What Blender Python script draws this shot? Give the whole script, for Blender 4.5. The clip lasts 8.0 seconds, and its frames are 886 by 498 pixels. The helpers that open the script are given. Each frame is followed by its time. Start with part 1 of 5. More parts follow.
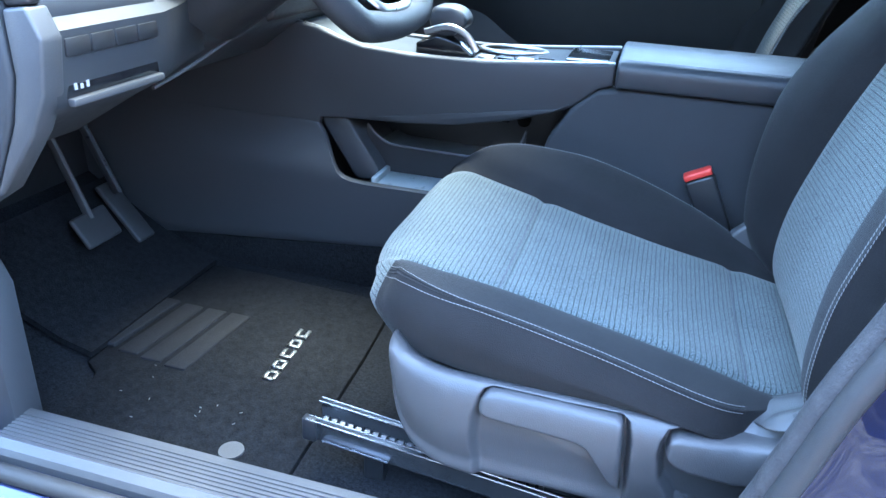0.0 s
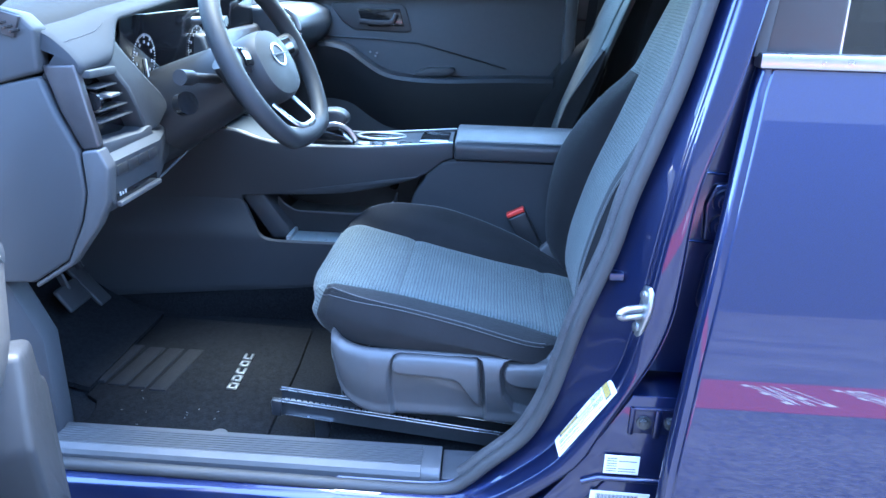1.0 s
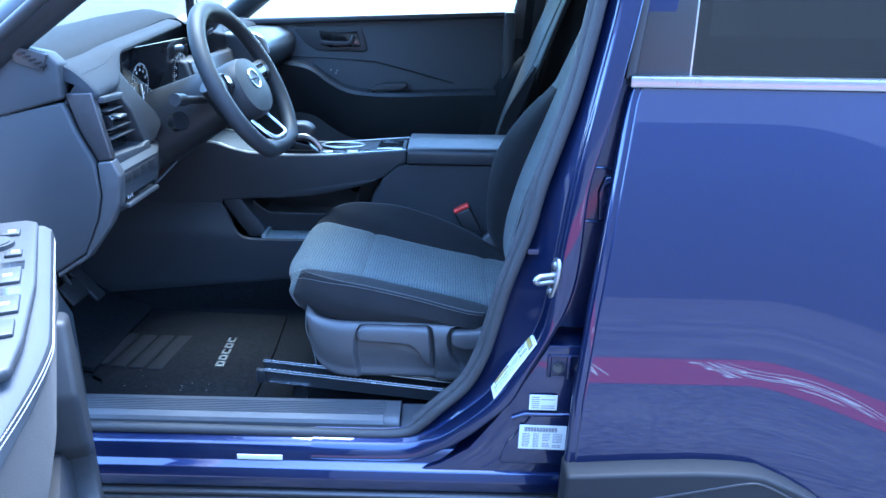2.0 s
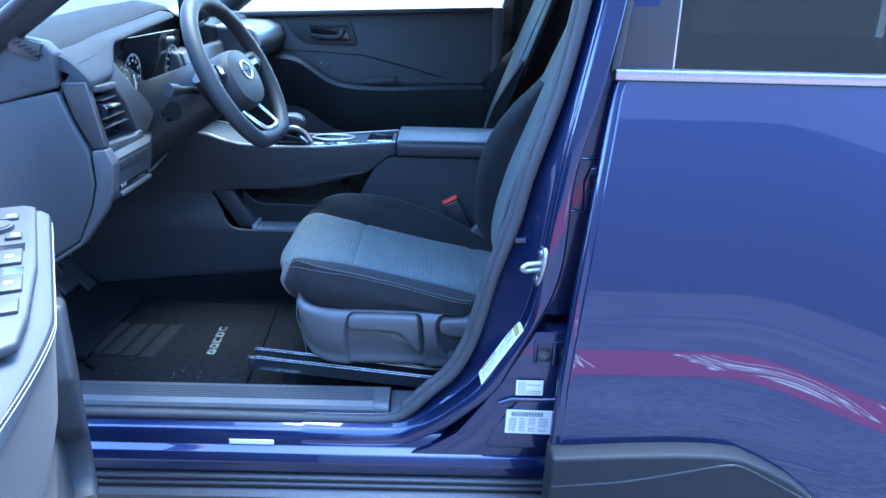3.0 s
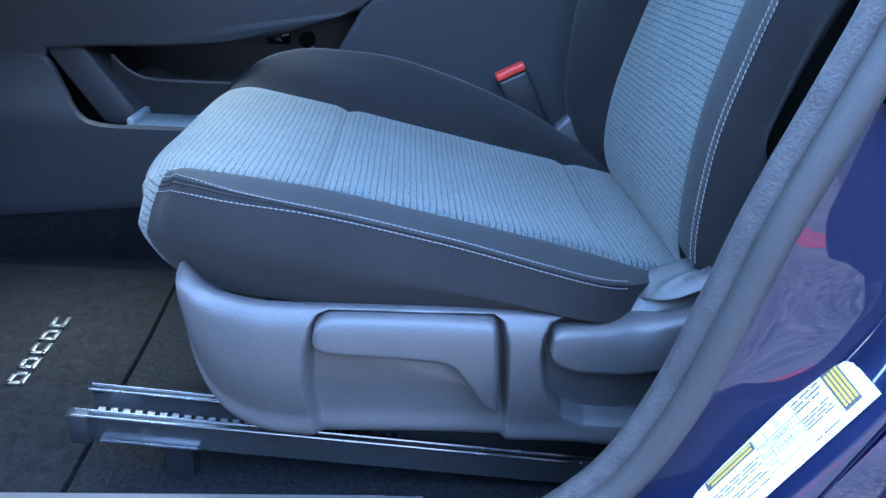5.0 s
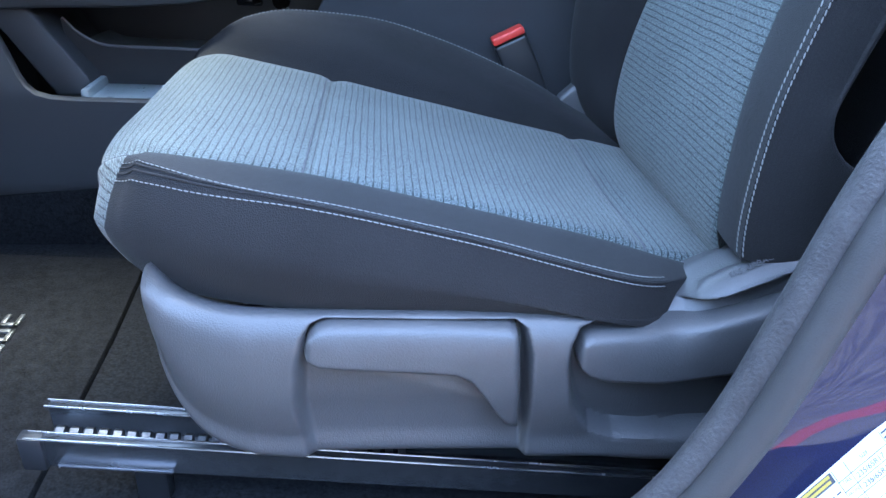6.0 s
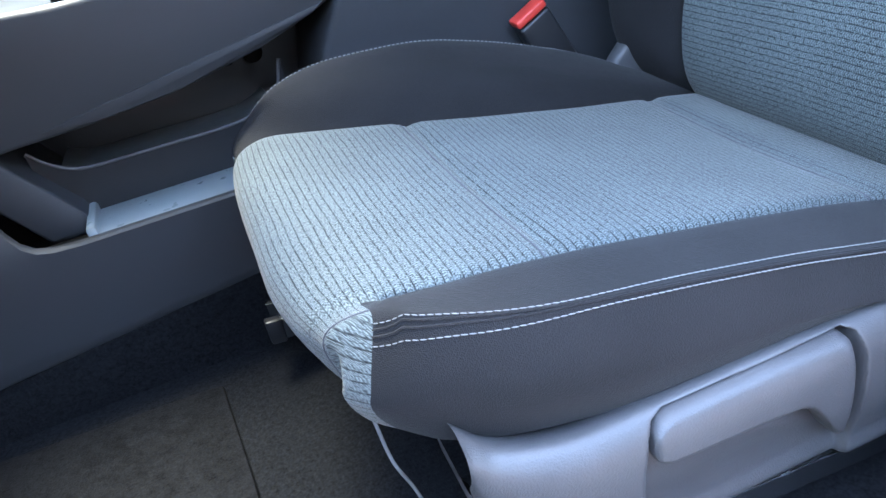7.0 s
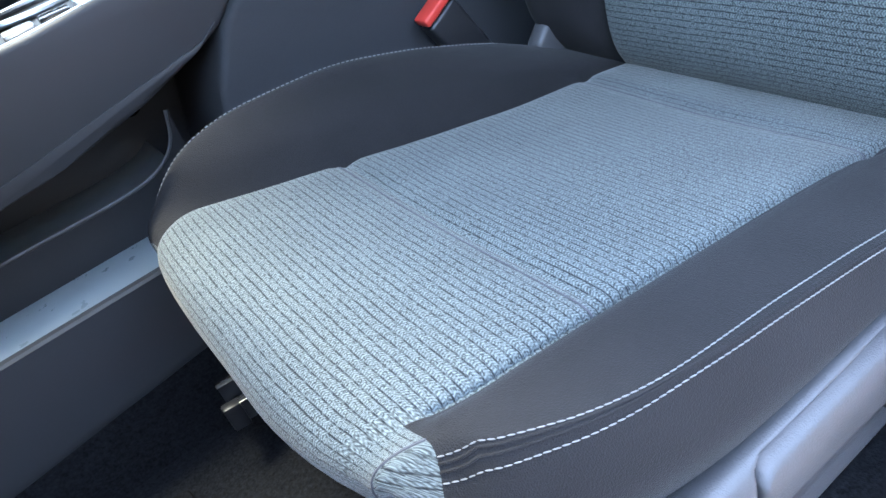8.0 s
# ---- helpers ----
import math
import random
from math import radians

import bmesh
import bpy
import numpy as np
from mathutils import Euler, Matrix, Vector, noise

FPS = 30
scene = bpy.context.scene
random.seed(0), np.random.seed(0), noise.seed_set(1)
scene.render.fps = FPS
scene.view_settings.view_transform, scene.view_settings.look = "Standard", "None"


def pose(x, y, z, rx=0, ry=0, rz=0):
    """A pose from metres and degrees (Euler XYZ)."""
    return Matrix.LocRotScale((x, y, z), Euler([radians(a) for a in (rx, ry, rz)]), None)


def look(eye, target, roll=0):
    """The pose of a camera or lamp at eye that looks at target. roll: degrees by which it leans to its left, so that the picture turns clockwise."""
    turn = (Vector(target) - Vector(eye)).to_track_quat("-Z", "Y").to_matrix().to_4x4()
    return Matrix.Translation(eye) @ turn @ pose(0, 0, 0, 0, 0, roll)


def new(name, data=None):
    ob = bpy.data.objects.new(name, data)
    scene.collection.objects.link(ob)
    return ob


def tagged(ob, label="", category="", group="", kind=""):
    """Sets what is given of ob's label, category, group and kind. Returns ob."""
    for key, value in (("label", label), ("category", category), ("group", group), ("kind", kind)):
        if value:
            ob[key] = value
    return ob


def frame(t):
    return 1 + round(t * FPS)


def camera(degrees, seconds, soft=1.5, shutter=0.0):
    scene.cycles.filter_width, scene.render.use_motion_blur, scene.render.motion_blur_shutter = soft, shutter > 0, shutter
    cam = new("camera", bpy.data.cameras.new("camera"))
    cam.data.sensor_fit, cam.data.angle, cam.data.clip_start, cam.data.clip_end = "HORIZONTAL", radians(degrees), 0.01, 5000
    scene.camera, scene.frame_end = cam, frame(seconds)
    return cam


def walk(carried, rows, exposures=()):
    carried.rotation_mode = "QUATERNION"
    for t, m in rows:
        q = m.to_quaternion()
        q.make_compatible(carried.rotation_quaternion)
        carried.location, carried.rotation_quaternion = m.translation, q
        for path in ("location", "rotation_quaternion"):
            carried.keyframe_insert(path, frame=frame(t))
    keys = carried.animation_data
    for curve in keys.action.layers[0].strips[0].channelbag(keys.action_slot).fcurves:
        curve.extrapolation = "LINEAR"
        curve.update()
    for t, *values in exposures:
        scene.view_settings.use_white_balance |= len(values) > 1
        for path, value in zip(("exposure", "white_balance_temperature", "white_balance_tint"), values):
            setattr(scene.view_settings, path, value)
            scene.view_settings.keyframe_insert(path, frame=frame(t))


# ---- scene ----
cam = camera(62.95, 8.0)
# seconds, x, y, z, then the turn in degrees; x runs rearward, y inward across the car, z up
ROWS = [
    (0.0, 0.1215, -0.5509, 1.1674, 64.61, -2.97, 16.16),
    (0.5, 0.1469, -0.8110, 1.2721, 67.75, -2.02, 8.33),
    (1.0, 0.1641, -1.0517, 1.3323, 69.25, -1.40, 4.19),
    (1.5, 0.1968, -1.2205, 1.3631, 70.03, -1.04, 2.03),
    (1.7, 0.2044, -1.2737, 1.3794, 70.02, -0.88, 1.56),
    (2.8, 0.2067, -1.3805, 1.3978, 69.61, -1.29, 0.23),
    (3.0, 0.2034, -1.3666, 1.3867, 69.66, -1.35, 0.16),
    (3.5, 0.1642, -1.2051, 1.3151, 69.43, -1.60, -0.84),
    (4.0, 0.1123, -0.8954, 1.1869, 69.04, -1.97, -2.52),
    (4.5, 0.0859, -0.6101, 1.0601, 67.16, -2.29, -2.36),
    (4.7, 0.0836, -0.5224, 1.0206, 66.27, -2.41, -2.02),
    (5.8, 0.0600, -0.3353, 0.9749, 63.18, -3.66, -3.11),
    (6.0, 0.0520, -0.3347, 0.9736, 62.68, -2.94, -4.47),
    (6.5, -0.0762, -0.2840, 0.9906, 61.14, 2.87, -11.78),
    (7.0, -0.1813, -0.1645, 1.0219, 58.53, 10.48, -21.90),
    (7.5, -0.2179, -0.0666, 1.0545, 54.17, 14.40, -31.14),
    (8.0, -0.2000, -0.0374, 1.0508, 52.88, 15.91, -36.80),
]
EXPOSURES = [(0.0, 5.6, 5850, 3), (0.5, 5.72, 5550, 6), (1.0, 5.15, 5200, 6), (1.5, 4.6, 4800, 5), (3.0, 4.52, 4750, 6), (3.5, 4.47, 4980, 6), (4.0, 4.77, 5050, 6), (4.5, 5.08, 5100, 6), (6.0, 5.27, 6150, 8), (7.0, 5.5, 6800, 10), (8.0, 5.45, 7150, 10)]
walk(cam, [(t, pose(x, y, z, rx, ry, rz)) for t, x, y, z, rx, ry, rz in ROWS], EXPOSURES)

# ---- world and light ----
world = bpy.data.worlds.new("world")
scene.world = world
world.use_nodes = True
wn = world.node_tree.nodes
wl = world.node_tree.links
sky = wn.new("ShaderNodeTexSky")
sky.sky_type = "NISHITA"
sky.sun_disc = False
SUN_UP, SUN_FROM = 70.0, Vector((0.3, 0.95, 0))  # a veiled sun high beyond the car's far rear corner
sky.sun_elevation = radians(SUN_UP)
sky.sun_rotation = math.atan2(SUN_FROM.x, SUN_FROM.y)
wl.new(sky.outputs[0], wn["Background"].inputs[0])
wn["Background"].inputs[1].default_value = 0.15
sun_data = bpy.data.lights.new("sun", "SUN")
sun_data.energy, sun_data.angle, sun_data.color = 1.6, radians(35), (1.0, 0.95, 0.88)
sun = new("sun", sun_data)
high = SUN_FROM.normalized() * math.cos(radians(SUN_UP)) + Vector((0, 0, math.sin(radians(SUN_UP))))
sun.matrix_world = look(high * 20, (0, 0, 0))


# ---- materials ----
def material(name):
    m = bpy.data.materials.new(name)
    m.use_nodes = True
    return m, m.node_tree.nodes, m.node_tree.links, m.node_tree.nodes["Principled BSDF"]


def grained(name, dark, light, rough, scale=60.0, bump=0.1, fine=900.0, metallic=0.0, coat=0.0, wear=0.08, space="Object", spec=0.5, contrast=1.0, weave=0.0, sheen=0.0):
    """A surface with cloudy tone at one scale and fine grain relief at another."""
    m, n, l, b = material(name)
    co = n.new("ShaderNodeTexCoord")
    big = n.new("ShaderNodeTexNoise")
    big.inputs["Scale"].default_value, big.inputs["Detail"].default_value = scale, 5
    small = n.new("ShaderNodeTexNoise")
    small.inputs["Scale"].default_value, small.inputs["Detail"].default_value = fine, 3
    l.new(co.outputs[space], big.inputs["Vector"])
    l.new(co.outputs[space], small.inputs["Vector"])
    grit = small.outputs["Fac"]
    if weave:
        cell = n.new("ShaderNodeTexVoronoi")
        cell.inputs["Scale"].default_value, cell.inputs["Randomness"].default_value = weave, 0.7
        l.new(co.outputs[space], cell.inputs["Vector"])
        grit = cell.outputs["Distance"]
    mix = n.new("ShaderNodeMix")
    mix.data_type = "RGBA"
    mix.inputs[6].default_value, mix.inputs[7].default_value = (*dark, 1), (*light, 1)
    add = n.new("ShaderNodeMath")
    add.operation = "MULTIPLY_ADD"
    add.inputs[1].default_value = 0.5
    l.new(grit, add.inputs[0])
    half = n.new("ShaderNodeMath")
    half.operation = "MULTIPLY"
    half.inputs[1].default_value = 0.5
    l.new(big.outputs["Fac"], half.inputs[0])
    l.new(half.outputs[0], add.inputs[2])
    spread = n.new("ShaderNodeMapRange")
    spread.inputs["From Min"].default_value, spread.inputs["From Max"].default_value = 0.5 - 0.5 / contrast, 0.5 + 0.5 / contrast
    l.new(add.outputs[0], spread.inputs["Value"])
    l.new(spread.outputs[0], mix.inputs[0])
    l.new(mix.outputs[2], b.inputs["Base Color"])
    ro = n.new("ShaderNodeMapRange")
    ro.inputs["To Min"].default_value, ro.inputs["To Max"].default_value = rough - wear, rough + wear
    l.new(big.outputs["Fac"], ro.inputs["Value"])
    l.new(ro.outputs[0], b.inputs["Roughness"])
    b.inputs["Metallic"].default_value = metallic
    b.inputs["Coat Weight"].default_value = coat
    b.inputs["Specular IOR Level"].default_value = spec
    b.inputs["Sheen Weight"].default_value, b.inputs["Sheen Roughness"].default_value = sheen, 0.4
    if bump:
        bp = n.new("ShaderNodeBump")
        bp.inputs["Strength"].default_value, bp.inputs["Distance"].default_value = bump, 0.001
        l.new(grit, bp.inputs["Height"])
        l.new(bp.outputs[0], b.inputs["Normal"])
    return m


def paint(name, deep, flake, coat=1.0, haze=0.03):
    """Metallic body paint: coloured flakes under a clear coat."""
    m, n, l, b = material(name)
    co = n.new("ShaderNodeTexCoord")
    fl = n.new("ShaderNodeTexVoronoi")
    fl.inputs["Scale"].default_value = 2200
    l.new(co.outputs["Object"], fl.inputs["Vector"])
    mix = n.new("ShaderNodeMix")
    mix.data_type = "RGBA"
    mix.inputs[6].default_value, mix.inputs[7].default_value = (*deep, 1), (*flake, 1)
    l.new(fl.outputs["Color"], mix.inputs[0])
    l.new(mix.outputs[2], b.inputs["Base Color"])
    b.inputs["Metallic"].default_value, b.inputs["Roughness"].default_value = 0.75, 0.38
    b.inputs["Coat Weight"].default_value, b.inputs["Coat Roughness"].default_value = coat, haze
    return m


def fabric(name):
    """Heathered herringbone cloth with thin dark cross ribs; the mesh's UV is in metres along and across the pad."""
    m, n, l, b = material(name)

    def node(kind, op=None, **vals):
        q = n.new(kind)
        if op:
            q.operation = op
        for k, v in vals.items():
            q.inputs[int(k[1:])].default_value = v
        return q
    uv = n.new("ShaderNodeTexCoord")
    sep = n.new("ShaderNodeSeparateXYZ")
    l.new(uv.outputs["UV"], sep.inputs[0])
    warp = n.new("ShaderNodeTexNoise")
    warp.inputs["Scale"].default_value, warp.inputs["Detail"].default_value = 38, 2
    squash = n.new("ShaderNodeMapping")
    squash.inputs["Scale"].default_value = (1.6, 0.5, 1)
    l.new(uv.outputs["UV"], squash.inputs[0])
    l.new(squash.outputs[0], warp.inputs["Vector"])
    along = node("ShaderNodeMath", "MULTIPLY_ADD", _1=0.003)
    l.new(warp.outputs["Fac"], along.inputs[0])
    l.new(sep.outputs["X"], along.inputs[2])
    step = node("ShaderNodeMath", "DIVIDE", _1=0.0066)
    l.new(along.outputs[0], step.inputs[0])
    fr = node("ShaderNodeMath", "FRACT")
    l.new(step.outputs[0], fr.inputs[0])
    cen = node("ShaderNodeMath", "SUBTRACT", _1=0.5)
    l.new(fr.outputs[0], cen.inputs[0])
    ab = node("ShaderNodeMath", "ABSOLUTE")
    l.new(cen.outputs[0], ab.inputs[0])
    rib = n.new("ShaderNodeMapRange")
    rib.inputs["From Min"].default_value, rib.inputs["From Max"].default_value = 0.37, 0.45
    l.new(ab.outputs[0], rib.inputs["Value"])
    # herringbone: slanted yarns that turn at every rib
    slope = node("ShaderNodeMath", "MULTIPLY", _1=11.0)
    l.new(ab.outputs[0], slope.inputs[0])
    ph = node("ShaderNodeMath", "MULTIPLY_ADD", _1=2 * math.pi / 0.0024)
    l.new(sep.outputs["Y"], ph.inputs[0])
    l.new(slope.outputs[0], ph.inputs[2])
    sn = node("ShaderNodeMath", "SINE")
    l.new(ph.outputs[0], sn.inputs[0])
    yarn = n.new("ShaderNodeTexNoise")
    yarn.inputs["Scale"].default_value, yarn.inputs["Detail"].default_value = 620, 4
    l.new(uv.outputs["UV"], yarn.inputs["Vector"])
    patch = n.new("ShaderNodeTexNoise")
    patch.inputs["Scale"].default_value, patch.inputs["Detail"].default_value = 14, 3
    l.new(uv.outputs["UV"], patch.inputs["Vector"])
    twill = n.new("ShaderNodeMapRange")
    twill.inputs["From Min"].default_value, twill.inputs["From Max"].default_value = -0.9, 0.9
    l.new(sn.outputs[0], twill.inputs["Value"])
    mixy = node("ShaderNodeMath", "MULTIPLY_ADD", _1=0.40)
    l.new(twill.outputs[0], mixy.inputs[0])
    grain = n.new("ShaderNodeMapRange")
    grain.inputs["From Min"].default_value, grain.inputs["From Max"].default_value = 0.38, 0.62
    grain.inputs["To Max"].default_value = 0.45
    l.new(yarn.outputs["Fac"], grain.inputs["Value"])
    l.new(grain.outputs[0], mixy.inputs[2])
    soil = node("ShaderNodeMath", "MULTIPLY_ADD", _1=0.22)
    l.new(patch.outputs["Fac"], soil.inputs[0])
    l.new(mixy.outputs[0], soil.inputs[2])
    tone = n.new("ShaderNodeMix")
    tone.data_type = "RGBA"
    tone.inputs[6].default_value, tone.inputs[7].default_value = (0.017, 0.0195, 0.021, 1), (0.172, 0.200, 0.193, 1)
    l.new(soil.outputs[0], tone.inputs[0])
    longs = n.new("ShaderNodeMapping")
    longs.inputs["Scale"].default_value = (330, 190, 1)
    l.new(uv.outputs["UV"], longs.inputs[0])
    gaps = n.new("ShaderNodeTexNoise")
    gaps.inputs["Scale"].default_value, gaps.inputs["Detail"].default_value = 1.0, 2
    l.new(longs.outputs[0], gaps.inputs["Vector"])
    broken = n.new("ShaderNodeMapRange")
    broken.inputs["From Min"].default_value, broken.inputs["From Max"].default_value = 0.40, 0.56
    broken.inputs["To Min"].default_value = 0.4
    l.new(gaps.outputs["Fac"], broken.inputs["Value"])
    dash = node("ShaderNodeMath", "MULTIPLY")
    l.new(rib.outputs[0], dash.inputs[0])
    hatch = node("ShaderNodeMath", "MULTIPLY_ADD", _1=0.4, _2=0.75)
    l.new(twill.outputs[0], hatch.inputs[0])
    cut = node("ShaderNodeMath", "MULTIPLY")
    cut.use_clamp = True
    l.new(hatch.outputs[0], cut.inputs[0])
    l.new(broken.outputs[0], cut.inputs[1])
    l.new(cut.outputs[0], dash.inputs[1])
    ink = n.new("ShaderNodeMix")
    ink.data_type = "RGBA"
    ink.inputs[7].default_value = (0.005, 0.0065, 0.009, 1)
    # short dark flecks that lie along the ribs
    lay = n.new("ShaderNodeMapping")
    lay.inputs["Scale"].default_value = (900, 300, 1)
    l.new(uv.outputs["UV"], lay.inputs[0])
    fleck = n.new("ShaderNodeTexNoise")
    fleck.inputs["Scale"].default_value, fleck.inputs["Detail"].default_value = 1.0, 3
    l.new(lay.outputs[0], fleck.inputs["Vector"])
    speck = n.new("ShaderNodeMapRange")
    speck.inputs["From Min"].default_value, speck.inputs["From Max"].default_value = 0.52, 0.66
    speck.inputs["To Max"].default_value = 0.8
    l.new(fleck.outputs["Fac"], speck.inputs["Value"])
    marks = node("ShaderNodeMath", "MAXIMUM")
    l.new(dash.outputs[0], marks.inputs[0])
    l.new(speck.outputs[0], marks.inputs[1])
    l.new(marks.outputs[0], ink.inputs[0])
    l.new(tone.outputs[2], ink.inputs[6])
    l.new(ink.outputs[2], b.inputs["Base Color"])
    b.inputs["Roughness"].default_value = 0.9
    b.inputs["Specular IOR Level"].default_value = 0.25
    b.inputs["Sheen Weight"].default_value = 0.18
    b.inputs["Sheen Roughness"].default_value = 0.35
    b.inputs["Sheen Tint"].default_value = (1.0, 0.91, 0.82, 1)
    low = node("ShaderNodeMath", "SUBTRACT")
    l.new(mixy.outputs[0], low.inputs[0])
    l.new(dash.outputs[0], low.inputs[1])
    bp = n.new("ShaderNodeBump")
    bp.inputs["Strength"].default_value, bp.inputs["Distance"].default_value = 0.45, 0.001
    l.new(low.outputs[0], bp.inputs["Height"])
    l.new(bp.outputs[0], b.inputs["Normal"])
    return m


BLUE = paint("blue_paint", (0.0037, 0.0066, 0.031), (0.0079, 0.0157, 0.073), 1.0, 0.012)
NAVY = paint("satin_blue_paint", (0.006, 0.009, 0.034), (0.012, 0.019, 0.072), 0.7, 0.1)
TRIM = grained("grey_plastic", (0.040, 0.040, 0.042), (0.060, 0.059, 0.061), 0.44, bump=0.35, fine=750, contrast=1.4)
DASH = grained("dash_plastic", (0.022, 0.023, 0.026), (0.036, 0.038, 0.042), 0.58, bump=0.3, fine=1200)
GARNISH = grained("garnish_plastic", (0.018, 0.018, 0.020), (0.055, 0.054, 0.056), 0.6, bump=0.8, fine=420, contrast=2.0, spec=0.3)
TOPPAD = grained("dash_top", (0.014, 0.015, 0.017), (0.024, 0.025, 0.028), 0.8, bump=0.4, fine=1000, spec=0.15)
BLACK = grained("black_plastic", (0.012, 0.012, 0.013), (0.022, 0.022, 0.024), 0.4, bump=0.15)
RUBBER = grained("seal_rubber", (0.014, 0.014, 0.015), (0.03, 0.03, 0.032), 0.62, bump=0.3)
CARPET = grained("carpet", (0.0026, 0.0026, 0.0031), (0.0155, 0.0165, 0.0185), 0.95, scale=160, fine=330, bump=1.0, contrast=3.0, spec=0.1)
MAT = grained("mat_carpet", (0.0022, 0.0022, 0.0027), (0.0135, 0.0140, 0.0155), 0.95, scale=90, fine=420, contrast=3.0, bump=0.8, spec=0.1)
CLOTH = grained("dark_cloth", (0.0058, 0.0054, 0.0056), (0.0168, 0.0158, 0.0163), 0.85, scale=14, bump=0.45, spec=0.25, contrast=1.6, weave=950.0, wear=0.02, sheen=0.05)
INSERT = fabric("ribbed_cloth")
THREAD = grained("thread", (0.13, 0.13, 0.13), (0.21, 0.21, 0.20), 0.8, bump=0.0)
CHROME = grained("satin_metal", (0.30, 0.30, 0.32), (0.42, 0.42, 0.44), 0.3, bump=0.0, metallic=1.0)
ZINC = grained("zinc_steel", (0.28, 0.29, 0.3), (0.5, 0.5, 0.5), 0.4, bump=0.2, metallic=1.0)
GREASED = grained("greased_steel", (0.07, 0.072, 0.075), (0.16, 0.16, 0.165), 0.42, bump=0.2, metallic=1.0)
STEEL = grained("black_steel", (0.012, 0.012, 0.014), (0.03, 0.03, 0.033), 0.3, bump=0.1)
RAIL = grained("rail_steel", (0.05, 0.052, 0.056), (0.10, 0.102, 0.108), 0.2, bump=0.05, metallic=0.6)
EDGE = grained("bright_steel_edge", (0.25, 0.26, 0.28), (0.45, 0.46, 0.48), 0.25, bump=0.0, metallic=0.9)
DOORTRIM = grained("door_plastic", (0.013, 0.014, 0.016), (0.024, 0.025, 0.028), 0.55, bump=0.3, fine=1300, spec=0.28)
WHEELSKIN = grained("wheel_leather", (0.016, 0.017, 0.019), (0.030, 0.031, 0.034), 0.55, scale=30, fine=1000, bump=0.4, spec=0.35)
DOORGREY = grained("door_grey_plastic", (0.060, 0.062, 0.068), (0.090, 0.093, 0.10), 0.5, bump=0.3, fine=1100, spec=0.4)
VINYL = grained("matt_vinyl", (0.022, 0.024, 0.027), (0.04, 0.042, 0.047), 0.7, scale=30, fine=1100, bump=0.35, spec=0.15)
DIALINK = grained("dial_ink", (0.22, 0.22, 0.23), (0.3, 0.3, 0.3), 0.6, bump=0.0)
RED = grained("red_plastic", (0.62, 0.04, 0.03), (0.75, 0.07, 0.05), 0.4, bump=0.0)
PAPER = grained("label_paper", (0.52, 0.52, 0.50), (0.62, 0.62, 0.60), 0.5, bump=0.0)
INK = grained("label_ink", (0.03, 0.03, 0.035), (0.07, 0.07, 0.08), 0.6, bump=0.0)
YELLOW = grained("gold_ink", (0.34, 0.24, 0.04), (0.46, 0.33, 0.06), 0.5, bump=0.0)
GLOSS = grained("gloss_black", (0.006, 0.006, 0.007), (0.012, 0.012, 0.013), 0.12, bump=0.0, wear=0.03)
LEATHER = grained("padded_vinyl", (0.022, 0.024, 0.027), (0.04, 0.042, 0.047), 0.42, scale=30, fine=1100, bump=0.35)
SCREEN = grained("screen_glass", (0.004, 0.004, 0.005), (0.008, 0.008, 0.010), 0.08, bump=0.0, wear=0.02)
WHITE = grained("white_mark", (0.7, 0.7, 0.7), (0.8, 0.8, 0.8), 0.6, bump=0.0)


def thin_glass(name, passes):
    """A thin pane: daylight passes through, dimmed, and its face mirrors a little."""
    m, n, l, b = material(name)
    n.remove(b)
    clear = n.new("ShaderNodeBsdfTransparent")
    clear.inputs[0].default_value = (passes * 0.96, passes, passes * 0.98, 1)
    face = n.new("ShaderNodeBsdfGlossy")
    face.inputs["Roughness"].default_value = 0.02
    mix = n.new("ShaderNodeMixShader")
    mix.inputs[0].default_value = 0.07
    l.new(clear.outputs[0], mix.inputs[1])
    l.new(face.outputs[0], mix.inputs[2])
    l.new(mix.outputs[0], n["Material Output"].inputs[0])
    return m


TINT = thin_glass("tinted_glass", 0.24)
CLEAR = thin_glass("clear_glass", 0.95)
SHADED = thin_glass("shaded_windscreen_glass", 0.70)
SATIN = grained("satin_silver", (0.40, 0.41, 0.42), (0.55, 0.56, 0.57), 0.30, bump=0.0, metallic=0.9)
SATIN_DARK = grained("satin_bronze", (0.05, 0.046, 0.048), (0.085, 0.08, 0.082), 0.42, bump=0.05, metallic=0.6)
# the sky that the glossy tray mirrors is put into its base colour
TRAY = grained("sky_toned_tray_plastic", (0.22, 0.25, 0.255), (0.25, 0.28, 0.285), 0.3, bump=0.05)
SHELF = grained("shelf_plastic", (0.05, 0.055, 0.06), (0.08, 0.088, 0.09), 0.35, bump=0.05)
SOFT = grained("soft_lining", (0.022, 0.023, 0.026), (0.04, 0.042, 0.046), 0.8, scale=30, fine=1300, bump=0.4, spec=0.3)
LINED = grained("lined_panel", (0.018, 0.022, 0.026), (0.05, 0.058, 0.066), 0.6, scale=160, fine=500, bump=0.1, spec=0.25)
PADRUBBER = grained("pad_rubber", (0.006, 0.006, 0.007), (0.014, 0.014, 0.016), 0.8, bump=0.6, spec=0.2)
TAG = grained("paper_tag", (0.5, 0.46, 0.30), (0.62, 0.58, 0.42), 0.7, bump=0.0)
FACADE = grained("dark_facade", (0.045, 0.048, 0.054), (0.072, 0.076, 0.084), 0.7, scale=0.8, fine=20, bump=0.2)
FASCIA = grained("pale_facade", (0.13, 0.136, 0.15), (0.19, 0.196, 0.21), 0.6, scale=2, bump=0.0)
